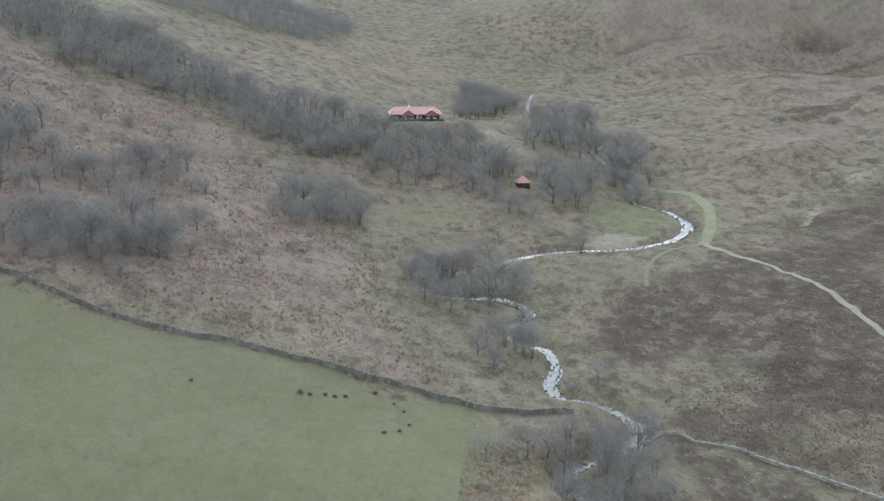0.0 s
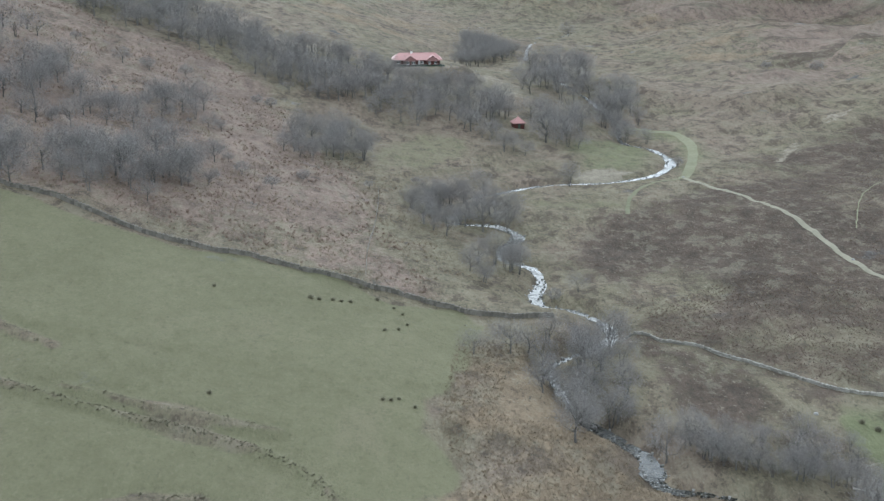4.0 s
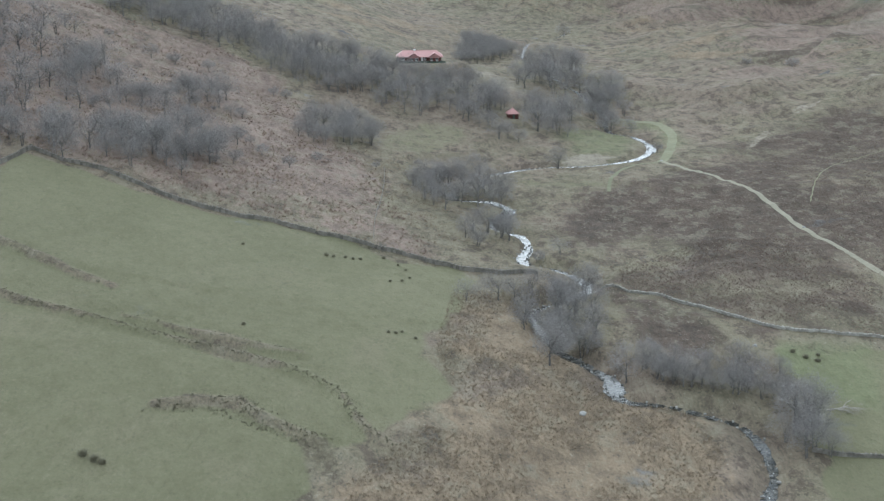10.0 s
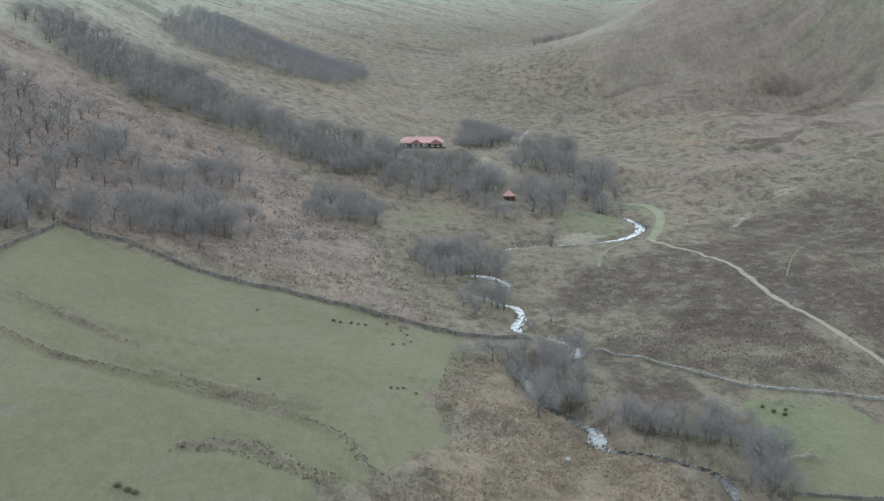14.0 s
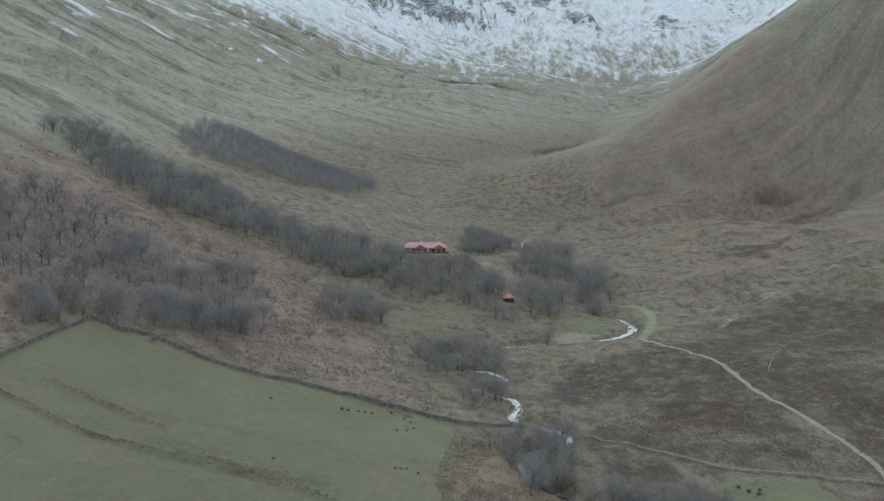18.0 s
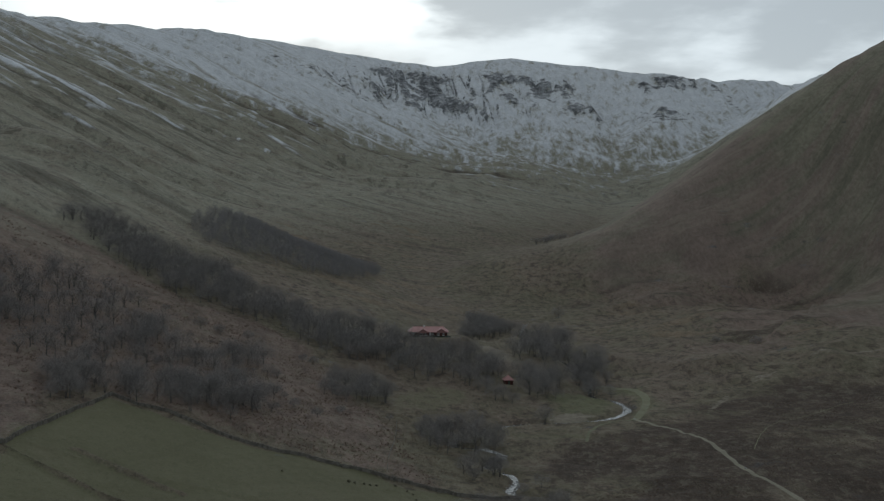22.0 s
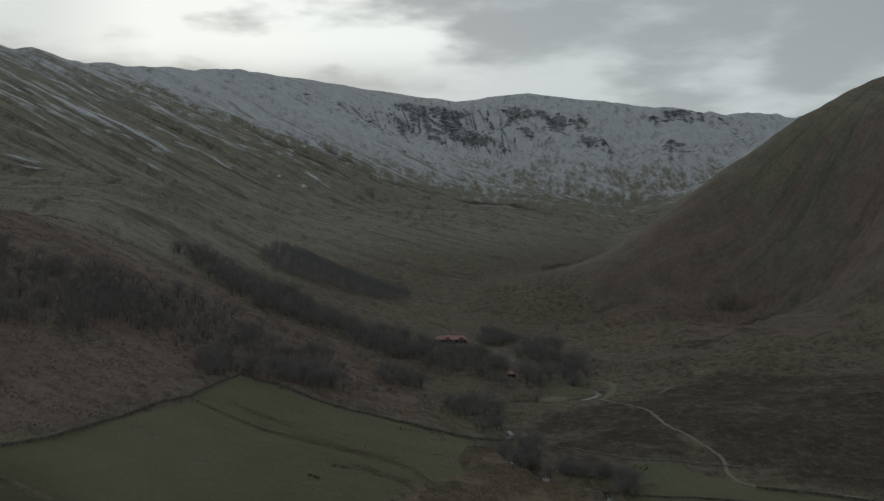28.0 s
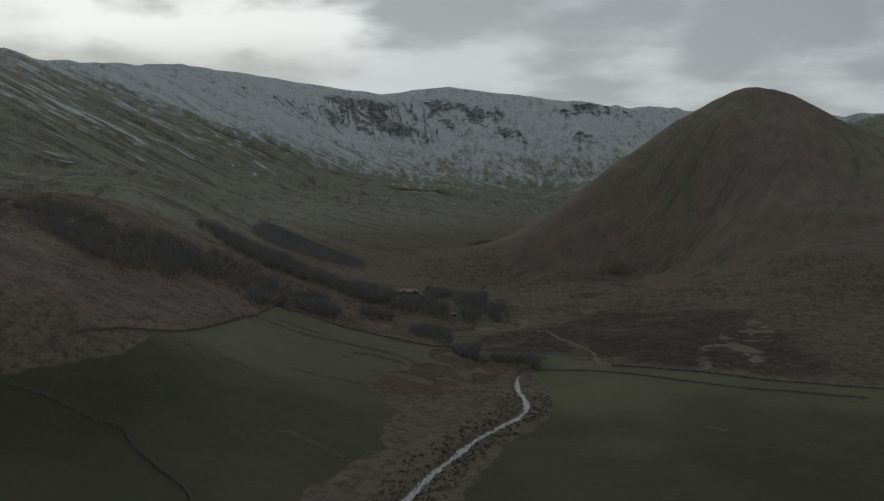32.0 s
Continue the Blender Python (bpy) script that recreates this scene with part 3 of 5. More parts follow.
# small lumps everywhere, softer in the pastures
in_pasture = np.maximum(inside(X, Y, PASTURE, 3), inside(X, Y, MEADOW, 3))
H += layered(X, Y, 26, 3, 3) * (0.9 - 0.55 * in_pasture) * rise(-H + 400, 0, 100)
fine = (np.abs(X - 10) < 330) & (Y < 420)
H += np.where(fine, layered(X, Y, 5.5, 8, 3) * (0.34 - 0.24 * in_pasture), 0)

# the beck's bed: water level falls evenly downstream
beck = np.vstack([curve_points(BECK, 2.0), curve_points(BECK_UPPER, 2.0)[1:]])
raw = land(beck[:, 0], beck[:, 1])
level = np.minimum.accumulate(raw[::-1])[::-1]
level = np.convolve(np.pad(level, 12, mode="edge"), np.ones(25) / 25, "valid") - 1.3
beck_half = np.interp(beck[:, 1], (-1150, -700, -560, -470, -420, -395, -365, -352, -340, -300, -283, -268, -258, -228, -215, -204, -190, -180, -160, -143, -139, -128, -112, -100, -84, -60, 120, 250),
                      (2.8, 2.3, 1.9, 1.6, 1.2, 0.95, 0.85, 1.8, 1.5, 0.9, 1.3, 0.9, 1.25, 1.15, 0.7, 1.4, 1.2, 0.8, 0.75, 0.8, 1.1, 1.6, 1.5, 1.0, 0.9, 0.8, 0.75, 0.7))
beck_half *= 1 + 0.3 * hash_noise(np.arange(len(beck)) / 5.0, np.zeros(len(beck)), 4) + 0.3 * hash_noise(np.arange(len(beck)) / 1.7, np.zeros(len(beck)), 24)
near = (np.abs(X - 20) < 190) & (Y < 620)
bx, by = X[near], Y[near]
best, lev, half = np.full(bx.shape, 1e9), np.zeros(bx.shape), np.zeros(bx.shape)
for k in range(0, len(beck), 2):
    d = np.hypot(bx - beck[k, 0], by - beck[k, 1])
    hit = d < best
    best[hit], lev[hit], half[hit] = d[hit], level[k], beck_half[k]
bank = np.clip((best - half) / 7.0, -0.25, 1)
cut = rise(bank, 0, 1)
H[near] = H[near] * cut + (lev - 0.5 + np.clip(bank, -0.2, 1) * 2.2) * (1 - cut)
beck_reach = np.full(X.shape, 1e9)
beck_reach[near] = best - half

# low earth banks and hedge banks
for pts in BANKS + [HEDGE_LINE]:
    d = polyline_fields(X, Y, [(*q, 0) for q in pts])[0]
    H += 0.55 * np.exp(-(d / 1.6) ** 2)
    H -= 0.35 * np.exp(-((d - 2.8) / 1.4) ** 2)

# a level shelf for the lodge and its lawn
shelf = rise(26 - np.hypot((X - 11) * 0.85, (Y - 1) * 1.25), 0, 9)
H = H * (1 - shelf) + shelf * -2.9


def ground_many(x, y):
    """Heights of the finished ground at arrays of places."""
    i = np.clip(np.searchsorted(xs, x) - 1, 0, len(xs) - 2)
    j = np.clip(np.searchsorted(ys, y) - 1, 0, len(ys) - 2)
    u, v = (x - xs[i]) / (xs[i + 1] - xs[i]), (y - ys[j]) / (ys[j + 1] - ys[j])
    return (H[j, i] * (1 - u) + H[j, i + 1] * u) * (1 - v) + (H[j + 1, i] * (1 - u) + H[j + 1, i + 1] * u) * v


def ground_z(x, y):
    """Height of the finished ground."""
    i = int(np.clip(np.searchsorted(xs, x) - 1, 0, len(xs) - 2))
    j = int(np.clip(np.searchsorted(ys, y) - 1, 0, len(ys) - 2))
    u, v = (x - xs[i]) / (xs[i + 1] - xs[i]), (y - ys[j]) / (ys[j + 1] - ys[j])
    return float((H[j, i] * (1 - u) + H[j, i + 1] * u) * (1 - v) + (H[j + 1, i] * (1 - u) + H[j + 1, i + 1] * u) * v)


GULLIES = [[(133, 344), (161, 359), (186, 371), (261, 376), (304, 374), (334, 372), (356, 360)]]


def cover():
    """What grows where: pasture, dead fern, heather / moor grass, bare earth, snow and rock; also where cloud shade is
    painted.
    """
    wob = layered(X, Y, 18, 51, 3)
    wx, wy = X + 3.5 * wob, Y + 3.5 * layered(X, Y, 18, 61, 3)
    slope_x = np.gradient(H, axis=1) / np.gradient(X, axis=1)
    slope_y = np.gradient(H, axis=0) / np.gradient(Y, axis=0)
    steep = np.hypot(slope_x, slope_y)
    pasture = np.maximum(inside(wx, wy, PASTURE, 2.5), inside(wx, wy, MEADOW, 2.0)) * 0.95
    for pts in CLEARINGS:
        pasture = np.maximum(pasture, inside(wx, wy, pts, 6) * 0.5)
    lawn = rise(26 - np.hypot((X - 11) * 0.85, (Y - 1) * 1.25), 0, 6)
    pasture = np.maximum(pasture, lawn * 0.35)
    broken = layered(X, Y, 60, 21, 4)
    fern = inside(wx, wy, FERN_SIDE, 14) * (0.78 + 0.3 * broken)
    flank = rise(X, 125, 190) * rise(Y, -100, 60) * rise(1000 - Y, 0, 300)
    fern = np.maximum(fern, flank * (0.66 + 0.35 * broken) * rise(150 - H + 90 * broken, 0, 170) * (1 - 0.45 * rise(H, 20, 60)))
    heather = np.maximum(inside(wx, wy, HEATH, 26) * (0.55 + 0.3 * layered(X, Y, 15, 27, 4)), inside(wx, wy, HEATH_EAST, 25) * (0.55 + 0.35 * broken))
    heather = np.maximum(heather, 0.45 * rise(broken, 0.2, 0.8) * rise(H, 30, 120) * rise(350 - H, 0, 120) * rise(2300 - Y, 0, 400))
    heather = np.maximum(heather, inside(wx, wy, BROWN_SIDE, 22) * (0.60 + 0.4 * layered(X, Y, 24, 23, 4)))
    heather = np.maximum(heather, inside(wx, wy, HEATH_SOUTH, 7) * (0.62 + 0.4 * layered(X, Y, 13, 33, 4)))
    moor = inside(wx, wy, MOOR, 13) * (0.72 + 0.45 * layered(X, Y, 17, 29, 4))
    # higher ground takes the grass tone that has haze painted in
    hazed_fell = rise(H, 20, 80)
    moor = np.maximum(moor, 0.4 * rise(layered(X, Y, 90, 41, 4), 0.05, 0.6) * rise(Y, 30, 160) * rise(40 - H, 0, 30))
    hags = layered(X / 3.5, Y, 13, 47, 3) * rise(Y, 60, 160) * rise(70 - H, 0, 40)
    heather, moor = np.maximum(heather, 0.5 * rise(hags, 0.3, 0.7)), np.maximum(moor, (0.42 + 0.3 * rise(60 - X, 0, 60)) * rise(-hags, 0.25, 0.6))
    shelves = layered(X / 4 + Y / 9, Y, 17, 49, 3) * flank * rise(120 - H, 0, 60)
    moor = np.maximum(moor, 0.62 * rise(shelves, 0.15, 0.6))
    heather = np.maximum(heather, 0.6 * rise(-shelves, 0.3, 0.7))
    bare = 0.95 * inside(wx, wy, SCREE, 14) * rise(layered(X, Y, 14, 91, 3), 0.0, 0.4)
    bare = np.maximum(bare, 0.8 * inside(wx, wy, SHINGLE, 3))
    d = polyline_fields(X, Y, [(*q, 0) for q in DITCH])[0]
    bare = np.maximum(bare, 0.4 * rise(2.6 - d + 6 * wob, 0, 4.0))
    bare = np.maximum(bare, 0.5 * inside(wx, wy, HOUSE_SCAR, 5))
    d = polyline_fields(X, Y, [(*q, 0) for q in SCAR])[0]
    bare = np.maximum(bare, 0.55 * rise(1.8 - d + 4 * wob, 0, 2.5))
    bare = np.maximum(bare, 0.7 * rise(1.6 - beck_reach, 0, 2.4) * rise(beck_reach + 6, 0, 3))
    gully = rise(0.42 - np.where(Y > 2750, ribs_head, ribs), 0, 0.3) * rise(H, 60, 140) * rise(2500 - Y, 0, 400)
    heather = np.maximum(heather, 0.6 * gully)
    nab = rise(X, 130, 230) * rise(Y, 120, 260) * rise(850 - Y, 0, 150)
    heather = np.maximum(heather, nab * (0.05 + 0.45 * layered(X, Y, 75, 43, 4)))
    for pts in GULLIES:
        d = polyline_fields(X, Y, [(*q, 0) for q in pts])[0]
        heather = np.maximum(heather, 0.55 * rise(5.0 - d + 3 * wob, 0, 4))
        moor = np.maximum(moor, 0.3 * rise(7.0 - np.abs(d - 14) + 4 * wob, 0, 6))
    lines = rise(np.where(Y > 2750, ribs_head, ribs), 0.90, 0.98) * rise(H + 60 * broken, 150, 270)
    line_snow = 350 - 0.052 * Y + 50 * gully - 60 * rise(np.where(Y > 2750, ribs_head, ribs), 0.75, 1.0)
    spur_d, _, spur_side, _ = polyline_fields(X, Y, CREST_SPUR)
    front = rise(spur_side * spur_d + 25 * broken, -10, 30) * rise(120 - X, 0, 150) * rise(2600 - Y, 0, 200)
    line_snow = line_snow + 90 * front - 22 * (1 - front) * rise(Y, 1500, 2000)
    snow = rise(H + 45 * layered(X, Y, 120, 71, 4), line_snow - 170, line_snow + 210) * (0.8 + 0.2 * rise(Y, 900, 2600))
    snow = np.maximum(snow, 0.85 * lines)
    rock = np.maximum(crag, 0.8 * rise(steep, 0.85, 1.25) * rise(H, 200, 300))
    snow = snow * (1 - 0.25 * rock)
    snow = snow * (1 - bell) * (1 - rise(X, 430, 560) * rise(2500 - Y, 0, 300))
    lush = np.maximum(0.66 * inside(wx, wy, LUSH, 2.5), 0.0)
    for pts in CLEARINGS[1:3]:
        lush = np.maximum(lush, 0.45 * inside(wx, wy, pts, 6))
    hillside = np.maximum(bell, 0.75 * flank) * rise(H + 8 * wob + 12 * broken, -6, 22)
    # painted cloud shade, growing southwards down the dale
    shaded = rise(-440 - Y + 70 * layered(X, Y, 90, 83, 3), 0, 170)
    hedge = polyline_fields(X, Y, [(*q, 0) for q in HEDGE_LINE])[0]
    for pts in BANKS:
        hedge = np.minimum(hedge, polyline_fields(X, Y, [(*q, 0) for q in pts])[0])
    scrub = rise(3.2 - hedge + 2.0 * wob, 0, 2.5)
    heather, pasture = np.maximum(heather, 0.3 * scrub), pasture * (1 - 0.6 * scrub)
    return np.stack([pasture, fern, heather, hazed_fell], -1), np.stack([moor, bare, snow, rock], -1), np.stack([lush, shaded, hillside, lush], -1)


def ground_sheet():
    rows, cols = X.shape
    me = bpy.data.meshes.new("ground")
    me.vertices.add(rows * cols)
    me.vertices.foreach_set("co", np.stack([X, Y, H], -1).astype(np.float32).ravel())
    a = (np.arange(rows - 1)[:, None] * cols + np.arange(cols - 1)[None]).ravel()
    quads = np.stack([a, a + 1, a + cols + 1, a + cols], 1).astype(np.int32)
    me.loops.add(quads.size)
    me.loops.foreach_set("vertex_index", quads.ravel())
    me.polygons.add(len(quads))
    me.polygons.foreach_set("loop_start", np.arange(0, quads.size, 4, dtype=np.int32))
    me.update(calc_edges=True)
    for name, values in zip(("cover_a", "cover_b", "cover_c"), cover()):
        layer = me.attributes.new(name, "FLOAT_COLOR", "POINT")
        layer.data.foreach_set("color", np.clip(values, 0, 1).astype(np.float32).ravel())
    me.materials.append(LAND)
    me.shade_smooth()
    return tagged(new("ground", me), "winter dale of pasture, dead fern, heather and snowy fells", "ground", kind="structure")


ground_sheet()


def ribbon(pts, halves, heights, across):
    """Verts and faces of a strip along pts."""
    d = np.gradient(pts, axis=0)
    d /= np.linalg.norm(d, axis=1)[:, None]
    side = np.stack([d[:, 1], -d[:, 0]], 1)
    verts, faces = [], []
    for k in range(len(pts)):
        for u in across:
            x, y = pts[k, :2] + side[k] * halves[k] * u
            verts.append((x, y, heights(k, x, y, u)))
    n = len(across)
    for k in range(len(pts) - 1):
        for j in range(n - 1):
            a = k * n + j
            faces.append((a, a + 1, a + n + 1, a + n))
    return verts, faces


tagged(new("beck", mesh("beck", *ribbon(beck, beck_half * (0.98 + 0.25 * hash_noise(np.arange(len(beck)) / 2.0, np.zeros(len(beck)), 14)) + 0.2, lambda k, x, y, u: level[k] - 0.12, (-1, -0.5, 0, 0.5, 1)), WATER, True)),
       "shallow stony stream winding down the dale, bright with sky", "stream", kind="structure")

for pts, half, mat, label in ((TRACK, 0.9, GRAVEL, "pale gravel farm track along the dale"), (GRASS_TRACK, 1.9, RUT, "grassed-over green track beside the stream bend"),
                              (TRACK_FORK, 0.7, RUT, "short worn spur of the gravel track"), (SHEEP_TRACK, 0.2, RUT, "faint worn path up the heather slope")):
    t = curve_points(pts, 0.9)
    widths = half * (1 + 0.14 * hash_noise(np.arange(len(t)) / 4.0, np.zeros(len(t)) + half * 9, 6))
    t = t + 0.14 * np.stack([hash_noise(np.arange(len(t)) / 3.0, np.zeros(len(t)), 16), hash_noise(np.arange(len(t)) / 3.0, np.zeros(len(t)), 17)], 1)
    tagged(new("track", mesh("track", *ribbon(t, widths, lambda i, x, y, u: ground_z(x, y) + 0.14 - 0.07 * abs(u), (-1, -0.6, -0.2, 0.2, 0.6, 1)), mat, True)), label, "track", kind="structure")


# ---- dry-stone walls ----
def stone_at(rng, x, y, z, sx, sy, sz, turn):
    """A rough stone: a box with shaken corners."""
    v, f = block(-sx / 2, sx / 2, -sy / 2, sy / 2, 0, sz)
    c, s = math.cos(turn), math.sin(turn)
    out = []
    for a, b, h in v:
        a, b, h = a * rng.uniform(0.75, 1.1), b * rng.uniform(0.75, 1.1), h * rng.uniform(0.8, 1.1)
        out.append((x + a * c - b * s, y + a * s + b * c, z + h))
    return out, f


def stone_wall(pts, height, label, stone):
    rng = random.Random(len(pts) * 7 + int(abs(pts[0][0])))
    line = curve_points(pts, 0.9)
    wall = thing("stone_wall", float(line[0, 0]), float(line[0, 1]), ground_z(*line[0]), 0, label, "wall", "dry-stone field walls")
    o = np.array([line[0, 0], line[0, 1], ground_z(*line[0])])
    d = np.gradient(line, axis=0)
    body, tops = [], []
    for k in range(len(line)):
        x, y = line[k]
        turn = math.atan2(d[k, 1], d[k, 0])
        z = ground_z(x, y)
        h = height * (1 + 0.07 * float(hash_noise(np.array(k / 5.0), np.array(0.0), 9)))
        if rng.random() < 0.02:
            h *= 0.55
        body.append(stone_at(rng, x - o[0], y - o[1], z - o[2] - 0.4, 1.15, 0.55, h + 0.4, turn))
        for j in range(2):
            a = (j - 0.5) * 0.45
            tops.append(stone_at(rng, x - o[0] + math.cos(turn) * a, y - o[1] + math.sin(turn) * a, z - o[2] + h * 0.93, rng.uniform(0.25, 0.5), rng.uniform(0.45, 0.65), rng.uniform(0.2, 0.38), turn + rng.uniform(-0.3, 0.3)))
    part("wall_courses", mesh("wall_courses", *joined(body), stone), wall)
    tagged(part("cope_stones", mesh("cope_stones", *joined(tops), stone), wall, "upright top stones"), kind="stuff")


for key, pts in WALL_LINES.items():
    stone_wall(pts, {"heath": 0.42, "meadow": 0.6}.get(key, 1.0), {"pasture": "grey mossy dry-stone wall between pasture and fern hillside", "heath": "low weathered dry-stone wall across the heather"}.get(key, "weathered grey dry-stone field wall"), WALL_STONE if key == "heath" else STONE)


# ---- fence up the hillside ----
def post_fence(pts, label):
    line = curve_points(pts, 3.0)
    o = (float(line[0, 0]), float(line[0, 1]), ground_z(*line[0]))
    fence = thing("wire_fence", *o, 0, label, "fence")
    post = mesh("post", *block(-0.08, 0.08, -0.08, 0.08, -0.3, 1.2), DEADWOOD)
    wires = []
    for k, (x, y) in enumerate(line):
        ob = part("post", post, fence)
        ob.location = (x - o[0], y - o[1], ground_z(x, y) - o[2])
    for z in (0.5, 0.85, 1.12):
        wires.append(ribbon(line, np.full(len(line), 0.03), lambda k, x, y, u, z=z: ground_z(line[k, 0], line[k, 1]) + z + 0.03 * u, (-1, 1)))
    v, f = joined(wires)
    part("wire", mesh("wire", [(a - o[0], b - o[1], c - o[2]) for a, b, c in v], f, STONE), fence)


post_fence(FENCE_LINE, "weathered post and wire fence climbing the hillside")
post_fence(FENCE_LOW, "old post and wire fence across rough ground to the wall")


# ---- the lodge ----
def gable_roof(x0, x1, y0, y1, eave, ridge_z, along_x=True, thick=0.22, hip=0.0):
    """Two slopes with thickness; hip pulls the ridge's ends in."""
    if along_x:
        ym = (y0 + y1) / 2
        top = [(x0, y0, eave), (x1, y0, eave), (x1, y1, eave), (x0, y1, eave), (x0 + hip, ym, ridge_z), (x1 - hip, ym, ridge_z)]
        faces = [(0, 1, 5, 4), (2, 3, 4, 5), (1, 2, 5), (3, 0, 4)]
    else:
        xm = (x0 + x1) / 2
        top = [(x0, y0, eave), (x0, y1, eave), (x1, y1, eave), (x1, y0, eave), (xm, y0 + hip, ridge_z), (xm, y1 - hip, ridge_z)]
        faces = [(1, 0, 4, 5), (3, 2, 5, 4), (0, 3, 4), (2, 1, 5)]
    v = top + [(x, y, z - thick) for x, y, z in top]
    f = faces + [tuple(i + 6 for i in reversed(q)) for q in faces] + [(a, b, b + 6, a + 6) for a, b in ((1, 0), (2, 1), (3, 2), (0, 3))]
    return v, f


def window(parent, x, y, z, w, h, panes=2):
    """A white framed window in a wall that faces -y; its frame stands proud."""
    frame_pieces = [block(x - w / 2, x + w / 2, y - 0.09, y + 0.02, z, z + 0.12), block(x - w / 2, x + w / 2, y - 0.09, y + 0.02, z + h - 0.12, z + h)]
    for k in range(panes + 1):
        a = x - w / 2 + k * (w - 0.12) / panes
        frame_pieces.append(block(a, a + 0.12, y - 0.085, y + 0.02, z + 0.12, z + h - 0.12))
    w_ob = part("window_frame", mesh("window_frame", *joined(frame_pieces), WHITE_PAINT), parent, "white painted window frame")
    part("sill", mesh("sill", *block(x - w / 2 - 0.1, x + w / 2 + 0.1, y - 0.2, y + 0.02, z - 0.1, z - 0.004), WHITE_PAINT), w_ob)
    for k in range(panes):
        a = x - w / 2 + 0.12 + k * (w - 0.12) / panes
        part("pane", mesh("pane", *block(a, a + (w - 0.12) / panes - 0.12, y - 0.03, y - 0.01, z + 0.12, z + h - 0.12), GLASS), w_ob)


def lodge():
    house = thing("lodge", 0.2, 0.5, -3.0, 2.0, "long single-storey hunting lodge, dark red boards, pinkish-red roof", "house")
    part("plinth", mesh("plinth", *block(-0.7, 20.9, -0.1, 8.6, -0.8, 0.55), STONE), house, "grey stone plinth")
    part("wall", mesh("wall", *block(-0.4, 20.6, 0.1, 8.4, 0.55, 2.75), TIMBER), house, "dark red-brown boarded walls")
    part("roof", mesh("roof", *gable_roof(-1.4, 21.6, -0.9, 9.4, 2.6, 5.2, hip=3.0), ROOF_RED), house)
    part("ridge_tile", mesh("ridge_tile", *block(1.7, 18.5, 4.1, 4.4, 5.14, 5.32), ROOF_RED), house)
    for x0, x1, y0 in ((4.4, 9.6, -1.9), (14.4, 19.8, -1.6)):
        xm = (x0 + x1) / 2
        bay = part("gable_wall", mesh("gable_wall", [(x0, y0, -0.6), (x1, y0, -0.6), (x1, y0, 2.6), (xm, y0, 4.3), (x0, y0, 2.6), (x0, 1.5, -0.6), (x1, 1.5, -0.6), (x1, 1.5, 2.6), (xm, 1.5, 4.3), (x0, 1.5, 2.6)],
                       [(0, 1, 2, 3, 4), (9, 8, 7, 6, 5), (0, 5, 6, 1), (1, 6, 7, 2), (5, 0, 4, 9)], TIMBER), house)
        part("gable_roof", mesh("gable_roof", *gable_roof(x0 - 0.6, x1 + 0.6, y0 - 0.6, 4.2, 2.4, 4.6, along_x=False), ROOF_RED), house)
        for sx in (-1, 1):
            v = [(xm, y0 - 0.64, 4.37), (xm + sx * (x1 - x0 + 1.2) / 2, y0 - 0.64, 2.17), (xm + sx * (x1 - x0 + 1.2) / 2, y0 - 0.64, 2.4), (xm, y0 - 0.64, 4.61)]
            v += [(a, b + 0.035, c) for a, b, c in v]
            part("barge_board", mesh("barge_board", v, [(0, 1, 2, 3), (7, 6, 5, 4), (0, 4, 5, 1), (1, 5, 6, 2), (2, 6, 7, 3), (3, 7, 4, 0)], TIMBER), house)
        for dx in ((-1.3, 1.3) if x0 < 10 else (-1.5, 1.3)):
            window(house, xm + dx, y0, 0.8, 1.5 if x0 < 10 else 1.2, 1.35)
    for x, w, h in ((1.6, 1.4, 1.5), (12.4, 1.2, 1.1)):
        window(house, x, 0.1, 0.9, w, h)
    part("door", mesh("door", *block(10.6, 11.5, -0.02, 0.12, 0.55, 2.6), WHITE_PAINT), house, "white door")
    part("step", mesh("step", *block(10.3, 11.8, -0.9, -0.02, 0.1, 0.5), STONE), house)
    for x, y in ((7.6, 4.2),):
        stack = part("chimney", mesh("chimney", *block(x - 0.5, x + 0.5, y - 0.4, y + 0.4, 4.2, 6.1), WHITE_PAINT), house, "pale rendered chimney stack")
        part("chimney_cap", mesh("chimney_cap", *block(x - 0.62, x + 0.62, y - 0.52, y + 0.52, 6.1, 6.25), STONE), stack)
        part("chimney_pot", mesh("chimney_pot", *block(x - 0.17, x + 0.17, y - 0.17, y + 0.17, 6.25, 6.65), ROOF_RED), stack)
    part("gutter", mesh("gutter", *block(-1.3, 3.7, -1.02, -0.9, 2.38, 2.52), STONE), house)
    fence = thing("garden_wall", 0.2, -4.2, -3.4, 2.0, "dark green boarded garden fence below the lodge", "fence")
    for k in range(22):
        x = -0.5 + k * 1.05
        part("board", mesh("board", *block(x, x + 0.98, -0.06, 0.06, -0.8, 1.25 + 0.05 * (k % 3)), GREEN_BOARD), fence)
    part("rail", mesh("rail", *block(-0.5, 22.6, 0.06, 0.14, 0.7, 0.85), GREEN_BOARD), fence)


lodge()


